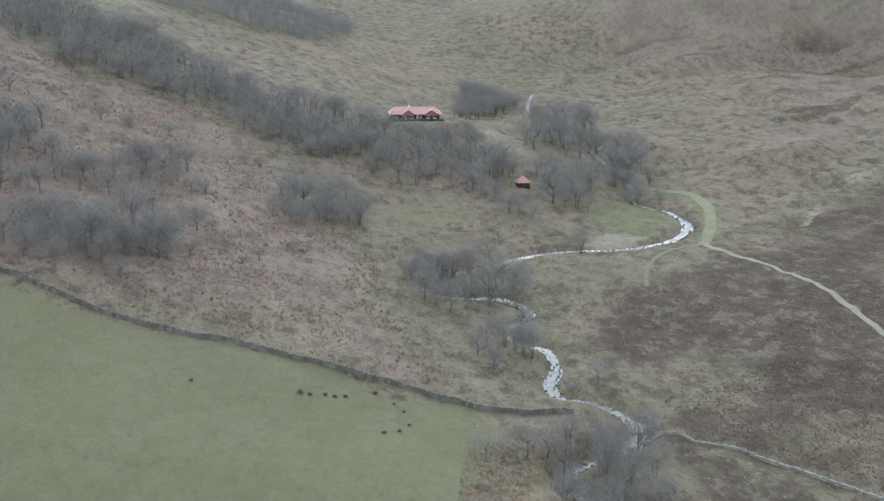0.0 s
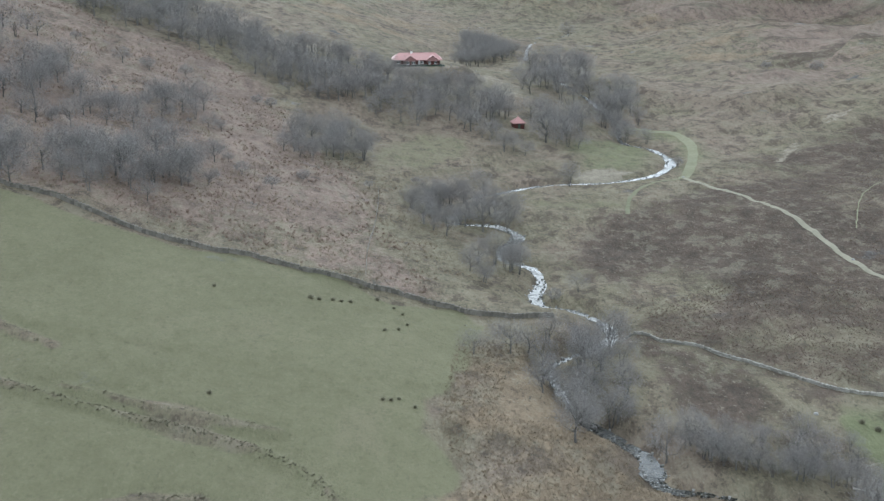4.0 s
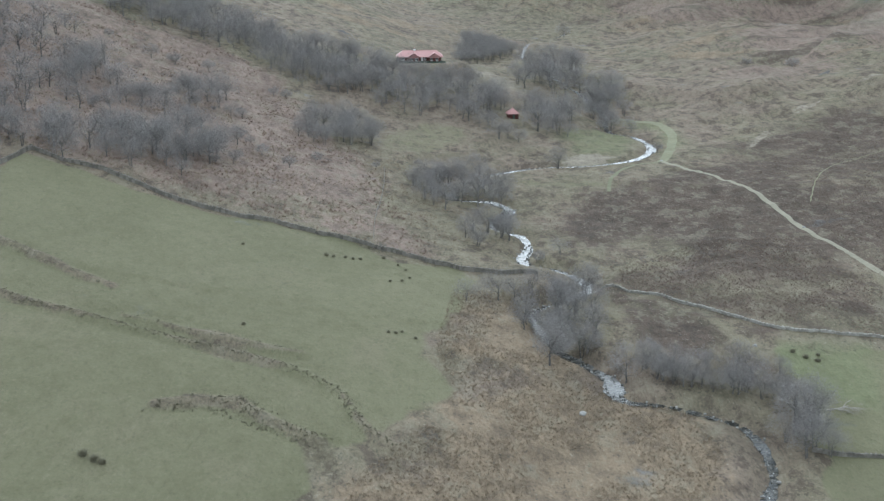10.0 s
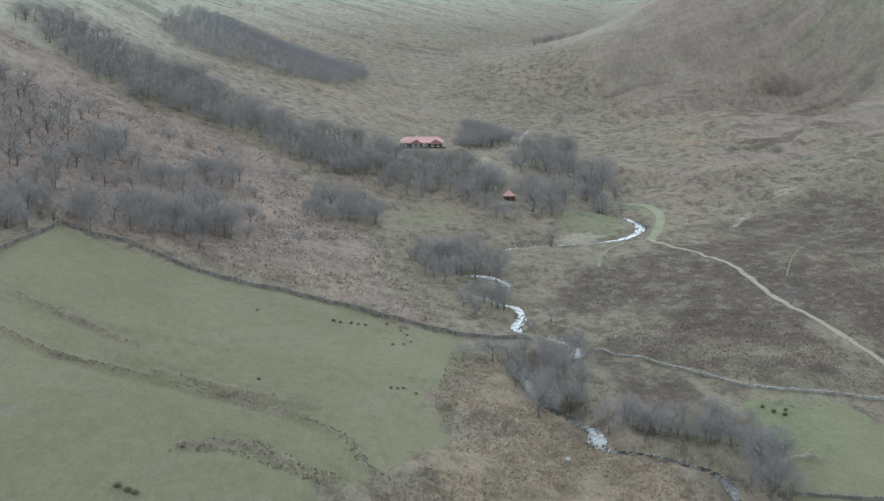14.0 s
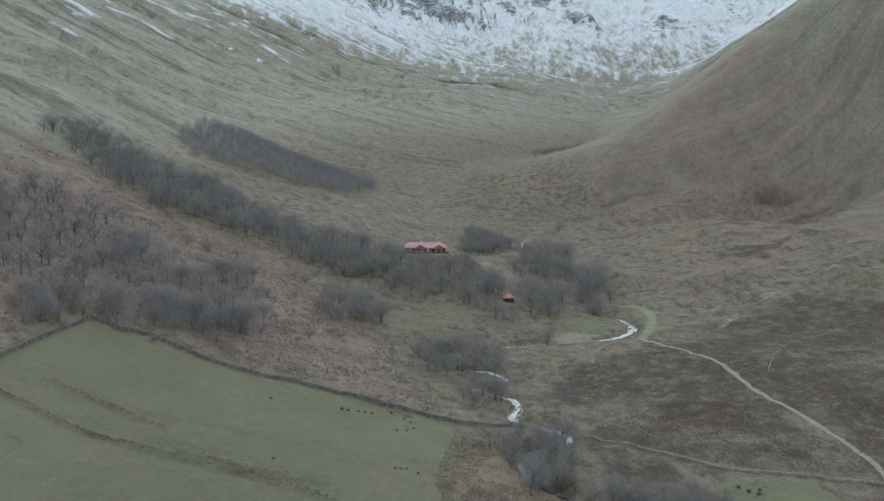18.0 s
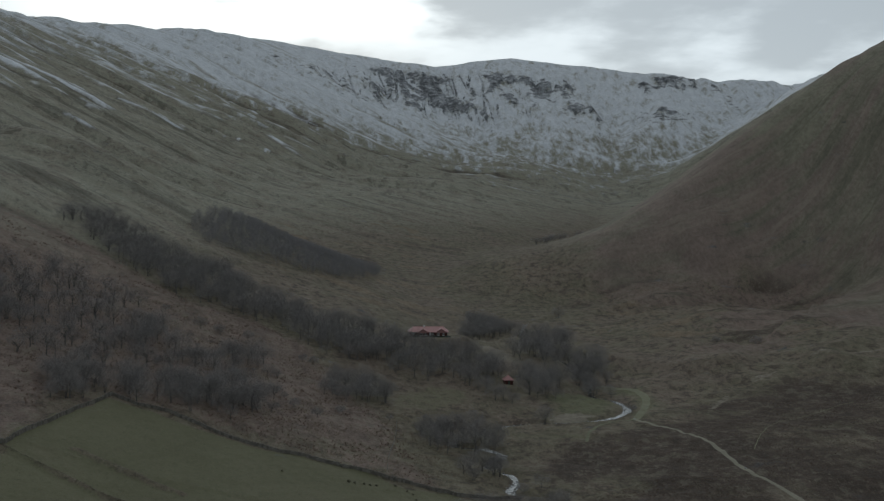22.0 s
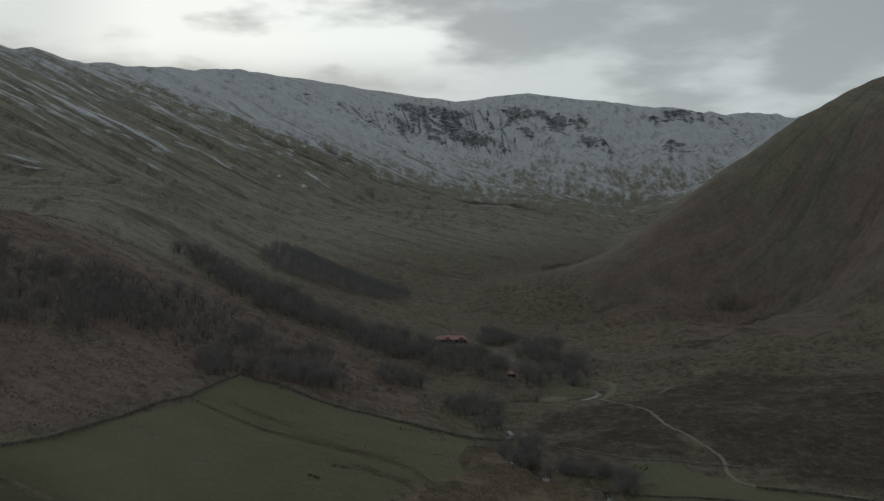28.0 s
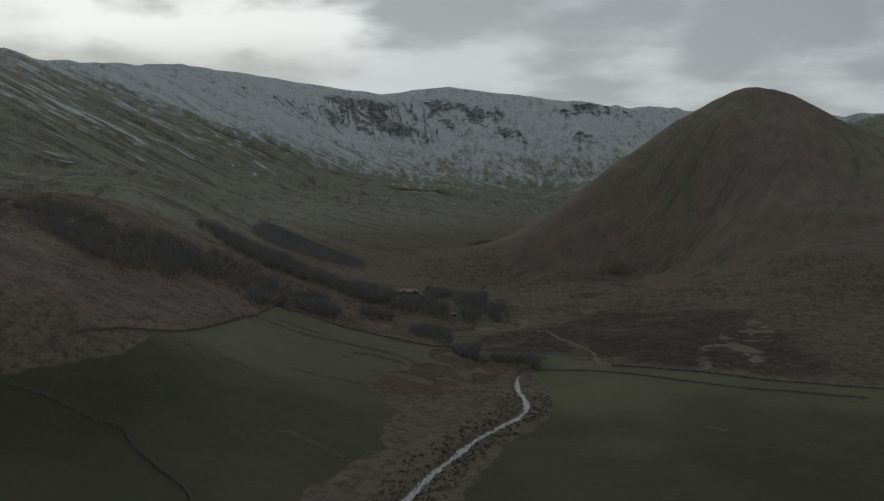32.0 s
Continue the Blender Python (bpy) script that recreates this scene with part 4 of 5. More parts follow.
def boathouse():
    x, y = 50.0, -68.0
    hut = thing("hut", x, y, ground_z(x, y), 8, "small timber hut with a red pyramid roof among trees", "hut")
    part("wall", mesh("wall", *block(-2.2, 2.2, -2.2, 2.2, -0.5, 2.4), TIMBER), hut)
    v = [(-2.7, -2.7, 2.3), (2.7, -2.7, 2.3), (2.7, 2.7, 2.3), (-2.7, 2.7, 2.3), (0, 0, 4.6), (-2.7, -2.7, 2.15), (2.7, -2.7, 2.15), (2.7, 2.7, 2.15), (-2.7, 2.7, 2.15)]
    part("roof", mesh("roof", v, [(0, 1, 4), (1, 2, 4), (2, 3, 4), (3, 0, 4), (8, 7, 6, 5), (1, 0, 5, 6), (2, 1, 6, 7), (3, 2, 7, 8), (0, 3, 8, 5)], ROOF_RED), hut)
    part("door", mesh("door", *block(-0.5, 0.5, -2.26, -2.2, 0, 1.95), GREEN_BOARD), hut)
    part("finial", mesh("finial", *block(-0.08, 0.08, -0.08, 0.08, 4.5, 5.1), ROOF_RED), hut)


boathouse()


# ---- trees ----
def tube(path, radii, sides):
    verts, faces = [], []
    for k, (p, r) in enumerate(zip(path, radii)):
        a = path[min(k + 1, len(path) - 1)] - path[max(k - 1, 0)]
        a = a / (np.linalg.norm(a) + 1e-9)
        u = np.cross(a, (0.31, 0.77, 0.55))
        u /= np.linalg.norm(u)
        w = np.cross(a, u)
        for j in range(sides):
            t = 2 * math.pi * j / sides
            verts.append(p + r * (u * math.cos(t) + w * math.sin(t)))
    for k in range(len(path) - 1):
        for j in range(sides):
            b = (j + 1) % sides
            faces.append((k * sides + j, k * sides + b, (k + 1) * sides + b, (k + 1) * sides + j))
    return verts, faces


def bare_tree(seed, height, spread, stems=1, twigs=430, lean=0.12, thick=1.0):
    """Wood and twigs of a leafless tree."""
    rng = np.random.RandomState(seed)
    wood, tips = [], []
    for s in range(stems):
        out = rng.uniform(-1, 1, 2) * (0.45 if stems > 1 else lean)
        base = np.array([*(out * (0.9 if stems > 1 else 0.0)), -0.4])
        h = height * rng.uniform(0.5, 0.62)
        trunk = [base + np.array([out[0] * u * h * 0.45, out[1] * u * h * 0.45, u * h]) + rng.normal(0, 0.10, 3) * (u > 0) for u in (0, 0.25, 0.5, 0.75, 1)]
        r0 = height * 0.019 / math.sqrt(stems) + 0.035
        wood.append(tube(trunk, [r0 * 1.35, r0, r0 * 0.85, r0 * 0.65, r0 * 0.45], 6))
        for k in range(int(9 / stems) + 2):
            u = rng.uniform(0.35, 1.0)
            i = min(3, int(u * 4))
            start = trunk[i] + (trunk[i + 1] - trunk[i]) * (u * 4 - i)
            turn = rng.uniform(0, 2 * math.pi) + k * 2.4
            reach = spread * rng.uniform(0.45, 0.95) * (1.1 - 0.4 * u)
            upto = height * rng.uniform(0.62, 0.98) - start[2]
            end = start + np.array([math.cos(turn) * reach, math.sin(turn) * reach, max(0.4, upto * (0.45 + 0.5 * u))])
            mid = (start + end) / 2 + np.array([math.cos(turn), math.sin(turn), -0.6]) * reach * 0.12 + rng.normal(0, 0.15, 3)
            wood.append(tube([start, mid, end], [r0 * 0.42, r0 * 0.26, r0 * 0.09], 4))
            tips += [end, mid, (mid + end) / 2]
            for q in range(3):
                a = mid + (end - mid) * rng.uniform(0, 0.9)
                b = a + rng.normal(0, 1, 3) * spread * 0.22 + np.array([math.cos(turn), math.sin(turn), 0.8]) * spread * 0.22
                wood.append(tube([a, b], [r0 * 0.15, r0 * 0.05], 3))
                tips += [b, (a + b) / 2]
    tips = np.array(tips)
    centre = np.array([*tips.mean(0)[:2], height * 0.58])
    lumps = []
    for k in range(26):
        t, u = k * 2.4 + rng.uniform(-0.4, 0.4), rng.uniform(-0.6, 1.0)
        c = math.sqrt(1 - u * u)
        lumps.append(centre + np.array([math.cos(t) * c * spread, math.sin(t) * c * spread, u * height * 0.40]) * rng.uniform(0.6, 0.92))
    lumps = np.array(lumps)
    verts, faces = [], []
    for k in range(twigs):
        if rng.uniform() < 0.75:
            p = lumps[rng.randint(len(lumps))] + rng.normal(0, 1, 3) * spread * 0.17
        else:
            p = tips[rng.randint(len(tips))] + rng.normal(0, 1, 3) * spread * 0.15
        p[2] = max(p[2], height * rng.uniform(0.2, 0.42))
        d = (p - centre) / (np.linalg.norm(p - centre) + 0.1) + rng.normal(0, 1.0, 3) + np.array([0, 0, 0.08])
        d *= rng.uniform(0.35, 0.85) * (0.5 + height * 0.05) / np.linalg.norm(d)
        w = np.cross(d, rng.normal(0, 1, 3))
        w *= thick * rng.uniform(0.018, 0.036) / (np.linalg.norm(w) + 1e-6)
        n = len(verts)
        verts += [p - w, p + w, p + d]
        faces.append((n, n + 1, n + 2))
    return joined(wood), (verts, faces)


SORTS, THICKET = {}, []
for seed, (sort, height, spread, stems, twigs) in enumerate((
        ("alder", 10.2, 5.0, 3, 3000), ("alder", 9.2, 4.8, 2, 2900), ("alder", 10.6, 4.8, 1, 2900), ("oak", 10.2, 6.4, 1, 3600), ("oak", 9.2, 6.2, 1, 3400), ("oak", 8.8, 5.8, 2, 3300),
        ("thorn", 4.4, 2.5, 1, 1700), ("thorn", 4.0, 2.3, 2, 1600), ("thorn", 4.8, 2.7, 1, 1700))):
    wood, crown = bare_tree(100 + seed, height, spread, stems, twigs, thick=1.05)
    SORTS.setdefault(sort, []).append((wood, crown, mesh("trunk", *wood, BARK), mesh("crown", *crown, TWIG)))
    if sort != "thorn":  # lighter copies for the thick woods
        THICKET.append(bare_tree(300 + seed, height, spread, stems, 1000, thick=1.9))

LABELS = {"alder": "bare grey alder tree on damp ground", "oak": "leafless spreading oak on the fern hillside", "thorn": "small round leafless thorn tree on open hillside"}
MODELS = {}


def plant(sort, k, x, y, turn, size, group):
    key = (sort, k % len(SORTS[sort]))
    m = pose(x, y, ground_z(x, y), 0, 0, turn) @ Matrix.Scale(size, 4)
    if key not in MODELS:
        ob = new(sort + "_tree")
        part("trunk", SORTS[sort][key[1]][2], ob)
        part("crown", SORTS[sort][key[1]][3], ob)
        ob.matrix_basis = m
        tagged(ob, LABELS[sort], "tree", group)
        MODELS[key] = ob
        return ob
    src = MODELS[key]
    keep = src.matrix_basis.copy()
    src.scale = (1, 1, 1)
    ob = copy_thing(src, m)
    src.matrix_basis = keep
    return tagged(ob, group=group)


def random_in(outline, count, rng):
    """Random places inside an outline, as an array."""
    p = np.array(outline, float)
    r = np.random.RandomState(rng.randrange(1 << 30))
    q = r.uniform(p.min(0), p.max(0), (count, 2))
    return q[inside(q[:, 0], q[:, 1], outline, 0.01) > 0.5]


def spots(outline, count, gap, rng):
    """Random places inside an outline, at least gap apart."""
    cells, out = {}, []
    for x, y in random_in(outline, count * 30, rng):
        i, j = int(x // gap), int(y // gap)
        if any((x - a) ** 2 + (y - b) ** 2 < gap * gap for m in (-1, 0, 1) for n in (-1, 0, 1) for a, b in cells.get((i + m, j + n), ())):
            continue
        cells.setdefault((i, j), []).append((x, y))
        out.append((float(x), float(y)))
        if len(out) == count:
            break
    return out


def loose(outline, count, gap, rng):
    """The same with a frayed edge."""
    out = [(x + rng.gauss(0, 3.0), y + rng.gauss(0, 4.5)) for x, y in spots(outline, count, gap, rng)]
    return [(x, y) for x, y in out if not (-6 < x < 29 and -21 < y < 14) and not (42 < x < 58 and -102 < y < -62)]


GROVES = [  # outline, how many, gap, sorts, size
    ([(35, -94), (40, -109), (56, -105), (68, -93), (76, -61), (60, -42), (52, -54)], 34, 4.0, ("alder", "oak"), 1.09),
    ([(57, -6), (90, -4), (99, 70), (75, 80)], 30, 5.0, ("alder",), 1.15),
    ([(92, -31), (104, -29), (109, 6), (100, 5)], 9, 3.5, ("alder",), 1.15),
    ([(-36, -157), (-10, -140), (-13, -110), (-36, -126)], 30, 3.4, ("oak", "alder"), 0.98),
    ([(-83, -236), (-72, -236), (-56, -221), (-60, -194), (-74, -204), (-87, -216)], 30, 3.8, ("oak", "oak", "alder"), 0.95),
    ([(-96, -190), (-85, -169), (-78, -154), (-64, -144), (-73, -124), (-84, -143)], 18, 5.0, ("oak",), 0.86),
    ([(-114, -173), (-104, -168), (-111, -135), (-120, -150)], 14, 4.0, ("oak",), 0.92),
    ([(-100, -250), (-80, -248), (-84, -226), (-103, -226)], 15, 4.2, ("oak", "alder"), 0.95),
    ([(4, -193), (12, -207), (34, -203), (39, -178), (11, -172)], 26, 3.6, ("alder",), 0.98),
    ([(32, -308), (33, -330), (37, -349), (44, -336), (46, -306), (42, -290), (36, -290)], 34, 2.8, ("alder",), 0.82),
    ([(48, -354), (56, -355), (66, -358), (80, -362), (80, -355), (63, -351), (50, -350)], 12, 2.6, ("alder", "oak"), 0.70),
    ([(71, -382), (82, -386), (83, -375), (73, -376)], 12, 2.5, ("alder",), 0.82),
    ([(-100, -235), (-60, -235), (-48, -190), (-60, -140), (-90, -130), (-112, -180)], 30, 6.0, ("oak", "thorn"), 0.86),
    ([(86, -84), (95, -88), (103, -40), (98, -10), (86, -30)], 16, 4.5, ("alder",), 0.9),
    ([(-126, -268), (-110, -286), (-105, -262), (-106, -240), (-122, -236)], 20, 3.6, ("oak", "alder"), 0.92),
    ([(20, -252), (30, -250), (33, -236), (24, -234)], 9, 3.2, ("alder",), 0.80),
]
rng = random.Random(5)
for outline, count, gap, sorts, size in GROVES:
    for x, y in loose(outline, count, gap * 1.1, rng):
        plant(rng.choice(sorts), rng.randrange(3), x, y, rng.uniform(0, 360), size * rng.choice((0.6, 0.8, 0.9, 1.0, 1.1)) * rng.uniform(0.88, 1.12), "valley trees")
for k in range(22):  # a close row on the outer bank of the stream
    u = (k + rng.uniform(-0.5, 0.5)) / 21
    x, y = np.interp(u, (0, 0.35, 0.65, 1), (53, 59, 68, 80)), np.interp(u, (0, 0.35, 0.65, 1), (-350, -355, -360, -366))
    plant("alder", k, float(x) + rng.uniform(-0.8, 0.8), float(y) + rng.uniform(-1.5, 2.4), rng.uniform(0, 360), rng.uniform(0.36, 0.62), "valley trees")
for sort, x, y, size in (("thorn", -91, -100, 1.25), ("thorn", -78, -95, 1.1), ("thorn", -117, -97, 0.8), ("thorn", -51, -103, 0.9), ("thorn", -46, -100, 1.0), ("oak", -90, -168, 0.85), ("oak", -76, -155, 0.7), ("alder", -67, -146, 0.75),
                         ("thorn", -53, -210, 1.0), ("thorn", -46, -190, 1.0), ("thorn", -36, -201, 1.0), ("alder", 60, -147, 0.85), ("oak", 47, -258, 0.55), ("oak", 25, -307, 0.8), ("oak", 17, -309, 0.6), ("alder", 23, -253, 0.7),
                         ("thorn", 185, 41, 1.0), ("thorn", 202, 20, 1.4), ("oak", -64, -241, 0.6), ("thorn", 7, -161, 0.7), ("oak", 111, 223, 0.9), ("thorn", -46, -30, 1.2), ("thorn", 104, -120, 0.8), ("oak", -99, -104, 0.6),
                         ("thorn", -28, -186, 0.9), ("thorn", 40, -262, 0.9), ("thorn", -8, -176, 0.6)):
    plant(sort, abs(int(x)), x, y, x * 37 % 360, size, "lone trees")


def woodland(name, label, trees, material_wood, material_twig):
    """Many trees too thick to count, as one thing."""
    ob = tagged(new(name), label, "woodland", kind="stuff")
    for piece, mat, which in (("trunks", material_wood, 0), ("crowns", material_twig, 1)):
        verts, faces, k = [], [], 0
        for model, x, y, turn, size in trees:
            v, f = np.array(model[which][0], float), model[which][1]
            c, s = math.cos(turn) * size, math.sin(turn) * size
            verts.append(np.stack([x + v[:, 0] * c - v[:, 1] * s, y + v[:, 0] * s + v[:, 1] * c, ground_z(x, y) + v[:, 2] * size], 1))
            faces += [tuple(i + k for i in q) for q in f]
            k += len(v)
        tagged(part(piece, mesh(piece, np.concatenate(verts), faces, mat), ob), kind="stuff")


BELT = [(-127, -52), (-108, -45), (-96, -39), (-80, -46), (-66, -41), (-53, -73), (-37, -75), (-20, -76), (1, -74), (22, -72), (35, -94), (52, -54), (38, -32), (26, -13), (12, -10), (-4, -11), (-33, 0), (-59, 0), (-93, 33), (-112, 71), (-132, 40), (-180, 60), (-200, 20)]
BACK = [(33, 67), (62, 100), (66, 165), (40, 173)]
LEFT_WOOD = [(-311, -232), (-246, -343), (-210, -350), (-180, -312), (-170, -250), (-150, -200), (-190, -150), (-237, -190), (-295, -199)]
some = THICKET
woodland("hillside_wood", "dense belt of leafless oak and alder across the dale side",
         [(some[rng.randrange(6)], x, y, rng.uniform(0, 6.28), rng.choice((0.65, 0.85, 0.95, 1.0, 1.1)) * rng.uniform(0.9, 1.1)) for x, y in loose(BELT, 470, 3.6, rng)], BARK, TWIG)
woodland("riverside_wood", "dark copse of leafless trees behind the lodge",
         [(some[rng.randrange(6)], x, y, rng.uniform(0, 6.28), rng.uniform(0.65, 0.95)) for x, y in loose(BACK, 84, 4.3, rng)], BARK, TWIG)
SIDE_WOOD = [(-195, -235), (-118, -245), (-104, -185), (-125, -110), (-165, -100), (-205, -150)]
woodland("upper_wood", "scattered leafless oaks on the fern hillside above the pasture",
         [(some[rng.randrange(6)], x, y, rng.uniform(0, 6.28), rng.uniform(0.6, 1.1)) for x, y in loose(SIDE_WOOD, 135, 5.5, rng)], BARK, TWIG)
woodland("steep_wood", "leafless oakwood on the steep hillside",
         [(some[rng.randrange(6)], x, y, rng.uniform(0, 6.28), rng.uniform(0.7, 1.05)) for x, y in loose(LEFT_WOOD, 360, 4.2, rng)], BARK, TWIG)


def larch_model(seed):
    """A small soft-looking plantation tree."""
    r = np.random.RandomState(seed)
    h = 8.5
    wood = tube([np.array([0, 0, -0.5]), np.array([0, 0, h * 0.8])], [0.09, 0.02], 3)
    verts, faces = [], []
    for k in range(150):
        d = r.normal(0, 1, 3)
        d *= r.uniform(0.3, 1.0) ** 0.5 / np.linalg.norm(d)
        p = np.array([d[0] * 2.4, d[1] * 2.4, h * 0.52 + d[2] * h * 0.46])
        a, c = r.normal(0, 1, 3) + np.array([0, 0, 0.5]), r.normal(0, 1, 3)
        a *= 0.9 / np.linalg.norm(a)
        c *= 0.09 / np.linalg.norm(c)
        n = len(verts)
        verts += [p - c, p + c, p + a]
        faces.append((n, n + 1, n + 2))
    return wood, (verts, faces)


LARCHES = [larch_model(900 + k) for k in range(3)]
PLANTATION = [(-155, 177), (-151, 291), (-121, 410), (-81, 400), (-30, 409), (-30, 336), (-50, 211), (-80, 184), (-108, 169), (-128, 128)]
woodland("larch_plantation", "dense dark larch plantation on the fellside", [(LARCHES[rng.randrange(3)], x, y, rng.uniform(0, 6.28), rng.uniform(0.75, 1.1)) for x, y in loose(PLANTATION, 1500, 2.9, rng)], BARK, LARCH)
LINE_WOOD = [(140, 620), (185, 720), (240, 800), (280, 850), (262, 850), (222, 810), (165, 720), (128, 630)]
woodland("gill_trees", "thin line of bare trees along the far stream", [(some[rng.randrange(6)], x, y, rng.uniform(0, 6.28), rng.uniform(0.6, 1.0)) for x, y in spots(LINE_WOOD, 36, 6.0, rng)], BARK, TWIG)


# ---- rushes, gorse, tussocks ----
def tuft(seed, blades, height, width, thick):
    r = np.random.RandomState(seed)
    verts, faces = [], []
    for k in range(blades):
        t, q = r.uniform(0, 6.28), r.uniform(0, 1)
        base = np.array([math.cos(t), math.sin(t), 0]) * width * 0.5 * q
        tip = base * 1.7 + np.array([r.normal(0, 0.2) * width, r.normal(0, 0.2) * width, height * r.uniform(0.55, 1.0)])
        w = np.array([-math.sin(t), math.cos(t), 0]) * thick
        n = len(verts)
        verts += [base - w - np.array([0, 0, 0.1]), base + w - np.array([0, 0, 0.1]), tip]
        faces.append((n, n + 1, n + 2))
    return verts, faces


CLUMPS = [mesh("blades", *tuft(40 + k, 130, 1.15, 1.5, 0.07), RUSH) for k in range(3)]
for k, (x, y, size) in enumerate(((-19, -286, 1.3), (-17, -286, 1), (-14, -285, 1), (-12, -285, .9), (-10, -284, .9), (-8, -272, 1), (-4, -279, 1.1), (-2, -300, .8), (1, -298, .8), (-40, -290, .9), (-33, -345, .9), (-2, -338, .8), (-.4, -338, .8),
                                  (1, -337, .7), (4, -340, .8), (-49, -410, 1.5), (-51, -409, 1.4), (-47.5, -410.5, 1.2), (3, -294, .7), (2, -287, .7), (0, -283, .7), (90, -345, 1.2), (92, -347, 1.2), (88, -342, 1.1), (93, -344, 1.0))):
    ob = new("rush_clump", CLUMPS[k % 3])
    ob.matrix_basis = pose(x, y, ground_z(x, y), 0, 0, k * 77) @ Matrix.Scale(size * 0.66, 4)
    tagged(ob, "dark clump of rushes standing in short pasture", "rushes", "rush clumps")


def scatter(name, label, category, models, places, mat):
    """Many small tufts as one thing; all models have the same faces."""
    r = np.random.RandomState(len(places))
    p = np.array(places, float)
    which = r.randint(len(models), size=len(p))
    turn = r.uniform(0, 6.28, len(p))
    v = np.array([m[0] for m in models])[which] * p[:, 2][:, None, None]
    c, s = np.cos(turn)[:, None], np.sin(turn)[:, None]
    x, y = p[:, 0][:, None] + v[..., 0] * c - v[..., 1] * s, p[:, 1][:, None] + v[..., 0] * s + v[..., 1] * c
    co = np.stack([x, y, ground_many(p[:, 0], p[:, 1])[:, None] + v[..., 2]], -1).reshape(-1, 3)
    me = bpy.data.meshes.new(name)
    me.vertices.add(len(co))
    me.vertices.foreach_set("co", co.astype(np.float32).ravel())
    me.loops.add(len(co))
    me.loops.foreach_set("vertex_index", np.arange(len(co), dtype=np.int32))
    me.polygons.add(len(co) // 3)
    me.polygons.foreach_set("loop_start", np.arange(0, len(co), 3, dtype=np.int32))
    me.update(calc_edges=True)
    me.materials.append(mat)
    return tagged(new(name, me), label, category, kind="stuff")


def sown(outline, count, lo, hi, patch=0.0, size=16.0):
    """Places with a size each; patch thins them out in drifts."""
    q = random_in(outline, count, rng)
    q = q[hash_noise(q[:, 0] / size, q[:, 1] / size, 3) > patch]
    r = np.random.RandomState(len(q))
    return np.column_stack([q, r.uniform(lo, hi, len(q))])


small = [tuft(60 + k, 11, 0.65, 0.9, 0.07) for k in range(4)]
hedge = curve_points(HEDGE_LINE, 0.55)
scatter("hedge_scrub", "low dark scrub and rushes along a broken field bank", "scrub", [tuft(70 + k, 60, 1.0, 1.2, 0.05) for k in range(3)],
        [(x + rng.gauss(0, 0.9), y + rng.gauss(0, 0.8), rng.uniform(0.12, 0.36)) for x, y in hedge for _ in range(3)], RUSH)
scatter("bank_rushes", "thin rushes along low banks and wet flushes in pasture", "rushes", [tuft(80 + k, 30, 0.8, 1.0, 0.05) for k in range(3)],
        [(x + rng.gauss(0, 1.6), y + rng.gauss(0, 1.3), rng.uniform(0.15, 0.5)) for pts in BANKS for x, y in curve_points(pts, 0.6)], RUSH)
scatter("bankside_rushes", "dark rushes and rank grass along the lower stream banks", "rushes", [tuft(85 + k, 40, 1.0, 1.6, 0.09) for k in range(3)],
        [(x + rng.choice((-1, 1)) * rng.uniform(3, 16), y + rng.gauss(0, 3), rng.uniform(0.5, 1.5)) for x, y in beck if y < -470 for _ in range(3)], RUSH)
dots = random_in(PASTURE, 900, rng)
dots = dots[(hash_noise(dots[:, 0] / 22, dots[:, 1] / 22, 5) > 0.25) & (dots[:, 1] > -470)]
scatter("pasture_rushes", "scattered small dark rush tufts in short pasture", "rushes", [tuft(90 + k, 26, 0.6, 0.7, 0.05) for k in range(3)], np.column_stack([dots, np.random.RandomState(3).uniform(0.4, 1.0, len(dots))]), RUSH)
PATCH = [(-45, -389), (-37, -380), (-28, -379), (-20, -386), (-11, -391), (-14, -396), (-24, -392), (-34, -388)]
scatter("rush_patch", "dark rushes filling a wet hollow of the pasture", "rushes", [tuft(95 + k, 26, 0.8, 0.9, 0.06) for k in range(3)], sown(PATCH, 900, 0.2, 0.55, -0.1, 3.0), RUSH)
scatter("moor_tussocks", "bleached tussocks of dead moor grass", "grass", small, sown(MOOR, 40000, 0.3, 0.75, -0.3, 14.0), TUSSOCK)
scatter("dead_ferns", "red-brown collapsed ferns on the hillside", "ferns", small, sown(FERN_SIDE, 42000, 0.6, 1.5, 0.05, 9.0), DEAD_FERN)
scatter("heather_tufts", "dark heather tufts below the track", "heather", small, np.vstack([sown(HEATH, 9000, 0.25, 0.6, -0.6, 7.0), sown(BROWN_SIDE, 40000, 0.25, 0.65, -0.35, 11.0), sown(HEATH_EAST, 26000, 0.3, 0.7, -0.4, 9.0)]), HOLLY)

scatter("hill_tussocks", "pale tussocks of bleached grass among the dead ferns", "grass", small, sown([(-112, -252), (-80, -258), (-45, -262), (12, -272), (30, -230), (5, -170), (-30, -110), (-100, -60), (-150, -120), (-150, -240)], 16000, 0.4, 1.0, 0.0, 8.0), TUSSOCK)
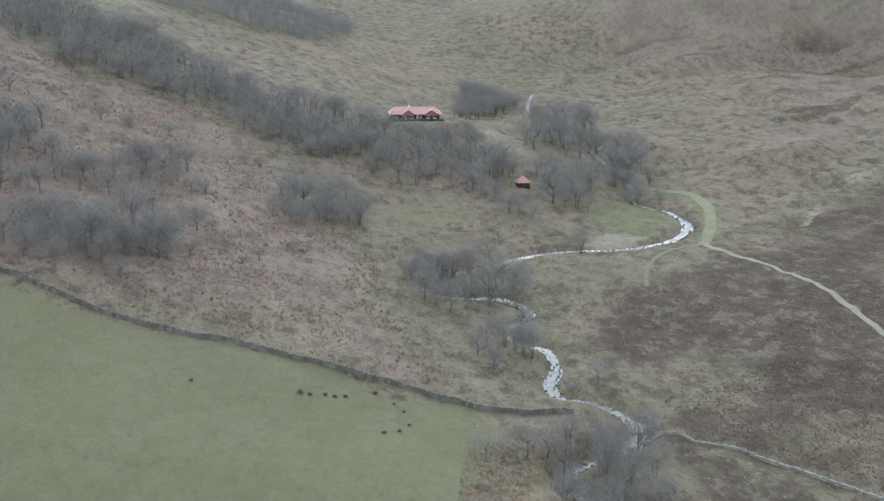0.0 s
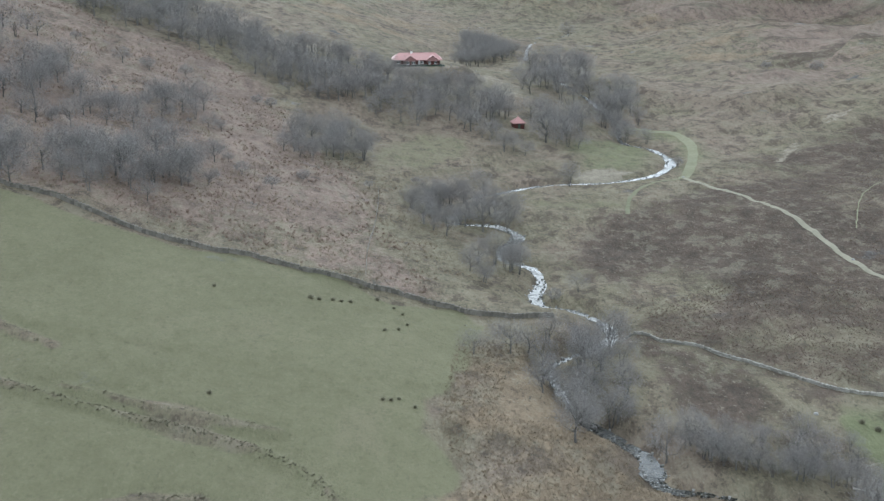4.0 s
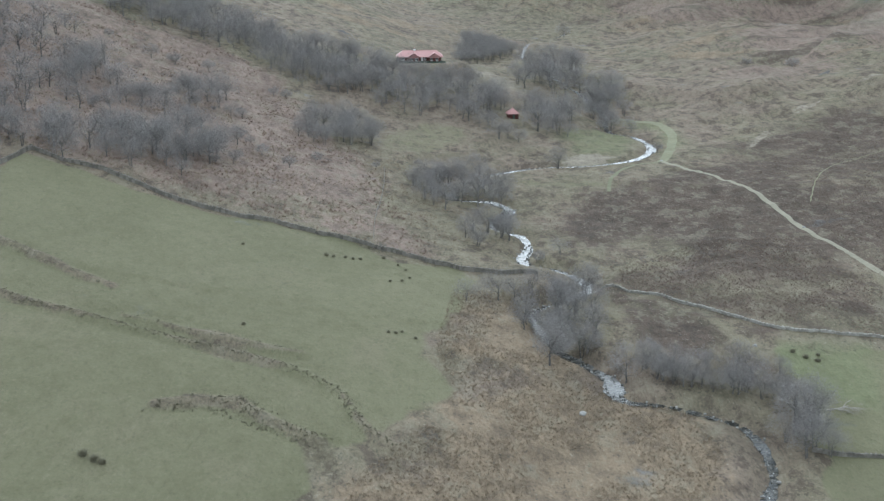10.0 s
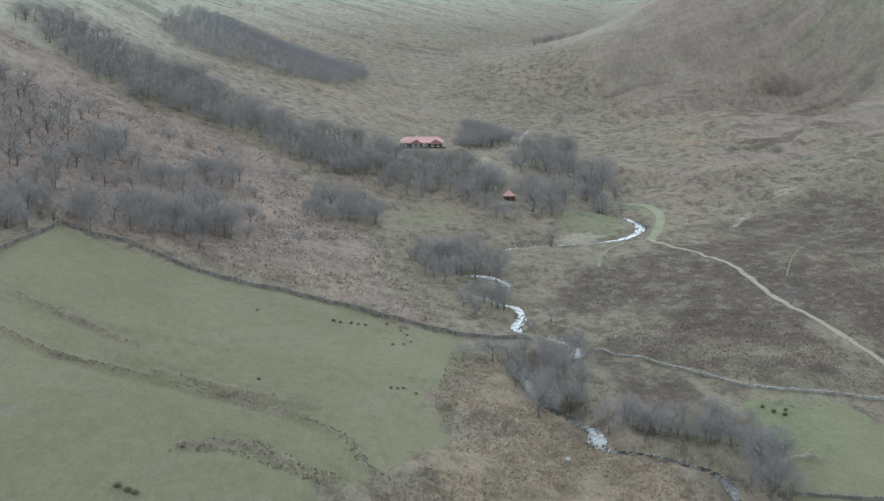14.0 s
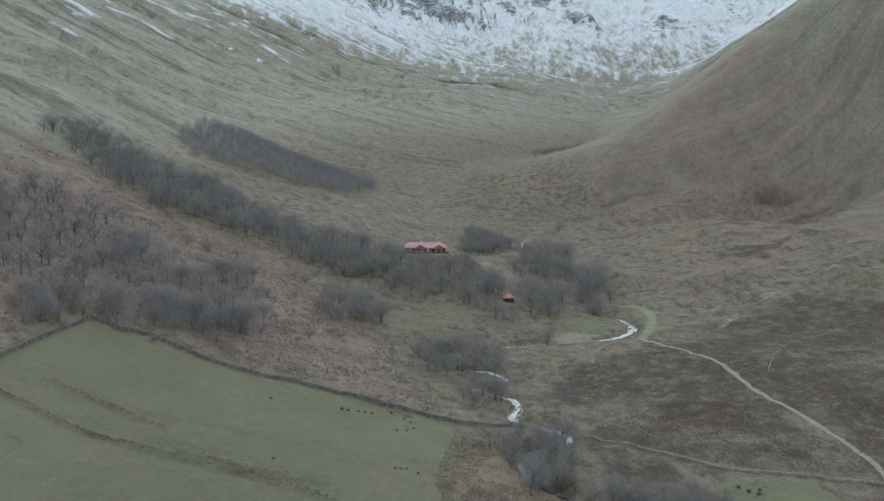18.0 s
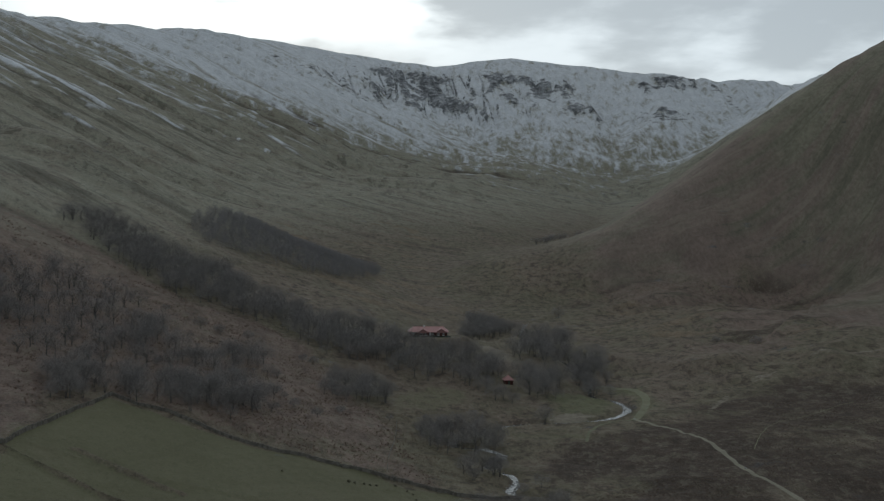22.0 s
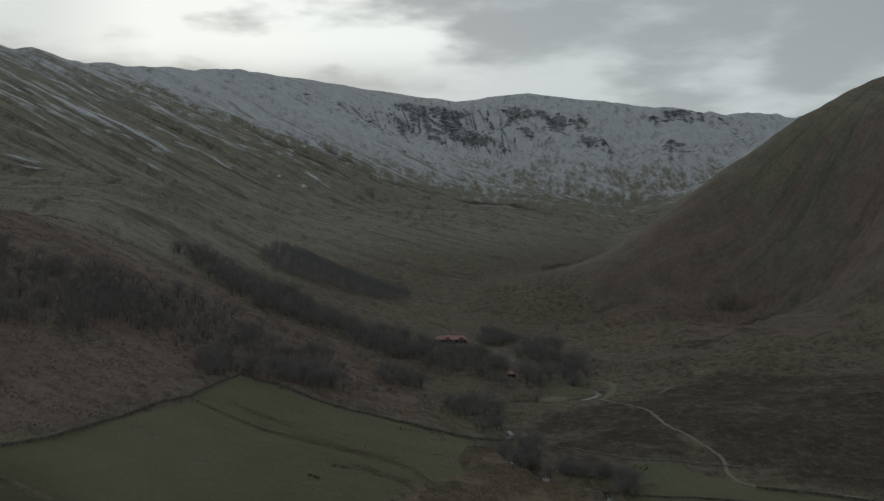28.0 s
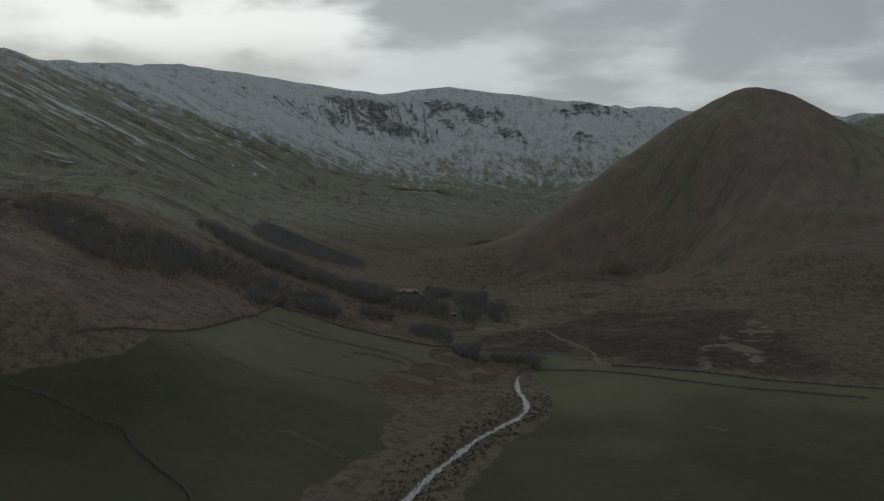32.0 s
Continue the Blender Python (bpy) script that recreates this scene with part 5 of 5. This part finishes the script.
# ---- stones ----
pebbles = []
stone_rng = random.Random(8)
for k in range(0, len(beck), 1):
    if beck[k, 1] > 120:
        break
    for _ in range(1 if k % 30 < 18 else 4):
        t = stone_rng.choice((-1, 1)) * stone_rng.uniform(0.45, 1.5) * beck_half[k]
        i = min(k + 1, len(beck) - 1)
        a = math.atan2(*(beck[i] - beck[i - 1])[::-1])
        x, y, s = beck[k, 0] - math.sin(a) * t, beck[k, 1] + math.cos(a) * t, stone_rng.uniform(0.15, 0.55)
        pebbles.append(stone_at(stone_rng, x, y, level[k] - 0.3, s, s * 0.8, 0.3 + s * 0.45, stone_rng.uniform(0, 6)))
tagged(new("stream_stones", mesh("stream_stones", *joined(pebbles), PALE_STONE)), "pale rounded stones in and beside the stream", "stones", kind="stuff")


def boulder(x, y, size, label):
    r = np.random.RandomState(int(abs(x * 7)))
    bm = bmesh.new()
    bmesh.ops.create_icosphere(bm, subdivisions=2, radius=size)
    for v in bm.verts:
        v.co *= 0.8 + 0.3 * r.uniform()
        v.co.z *= 0.7
    me = bpy.data.meshes.new("boulder")
    bm.to_mesh(me)
    bm.free()
    me.materials.append(PALE_STONE)
    ob = new("boulder", me)
    ob.location = (x, y, ground_z(x, y) + size * 0.3)
    tagged(ob, label, "boulder")


boulder(37, -370, 0.75, "pale boulder lying in moor grass")
boulder(121.5, -247, 0.55, "white stone beside the gravel track")
boulder(101.5, -139, 0.6, "white stone where the track forks")
boulder(81, -337, 0.5, "grey boulder near the meadow wall")


def fallen_tree(x, y, turn, size):
    wood, crown = bare_tree(55, 8.0, 3.2, 1, 160)
    ob = thing("fallen_tree", x, y, ground_z(x, y) + 0.4, turn, "bleached fallen tree with bare branches on rough grass", "fallen tree")
    for name, (v, f), mat in (("trunk", wood, DEADWOOD), ("branches", crown, DEADWOOD)):
        part(name, mesh(name, [(c * size, a * size, b * 0.35 * size + 0.5) for a, b, c in v], f, mat), ob)


fallen_tree(78, -366, -25, 1.35)
fallen_tree(86, -371, 20, 1.2)
fallen_tree(81, -361, 60, 0.9)
fallen_tree(4, -180, 130, 0.7)

# ---- from the plan's units to metres ----
for ob in scene.objects:
    if ob.parent is None and ob not in (cam, sun):
        ob.matrix_basis = Matrix.Scale(PLAN, 4) @ ob.matrix_basis
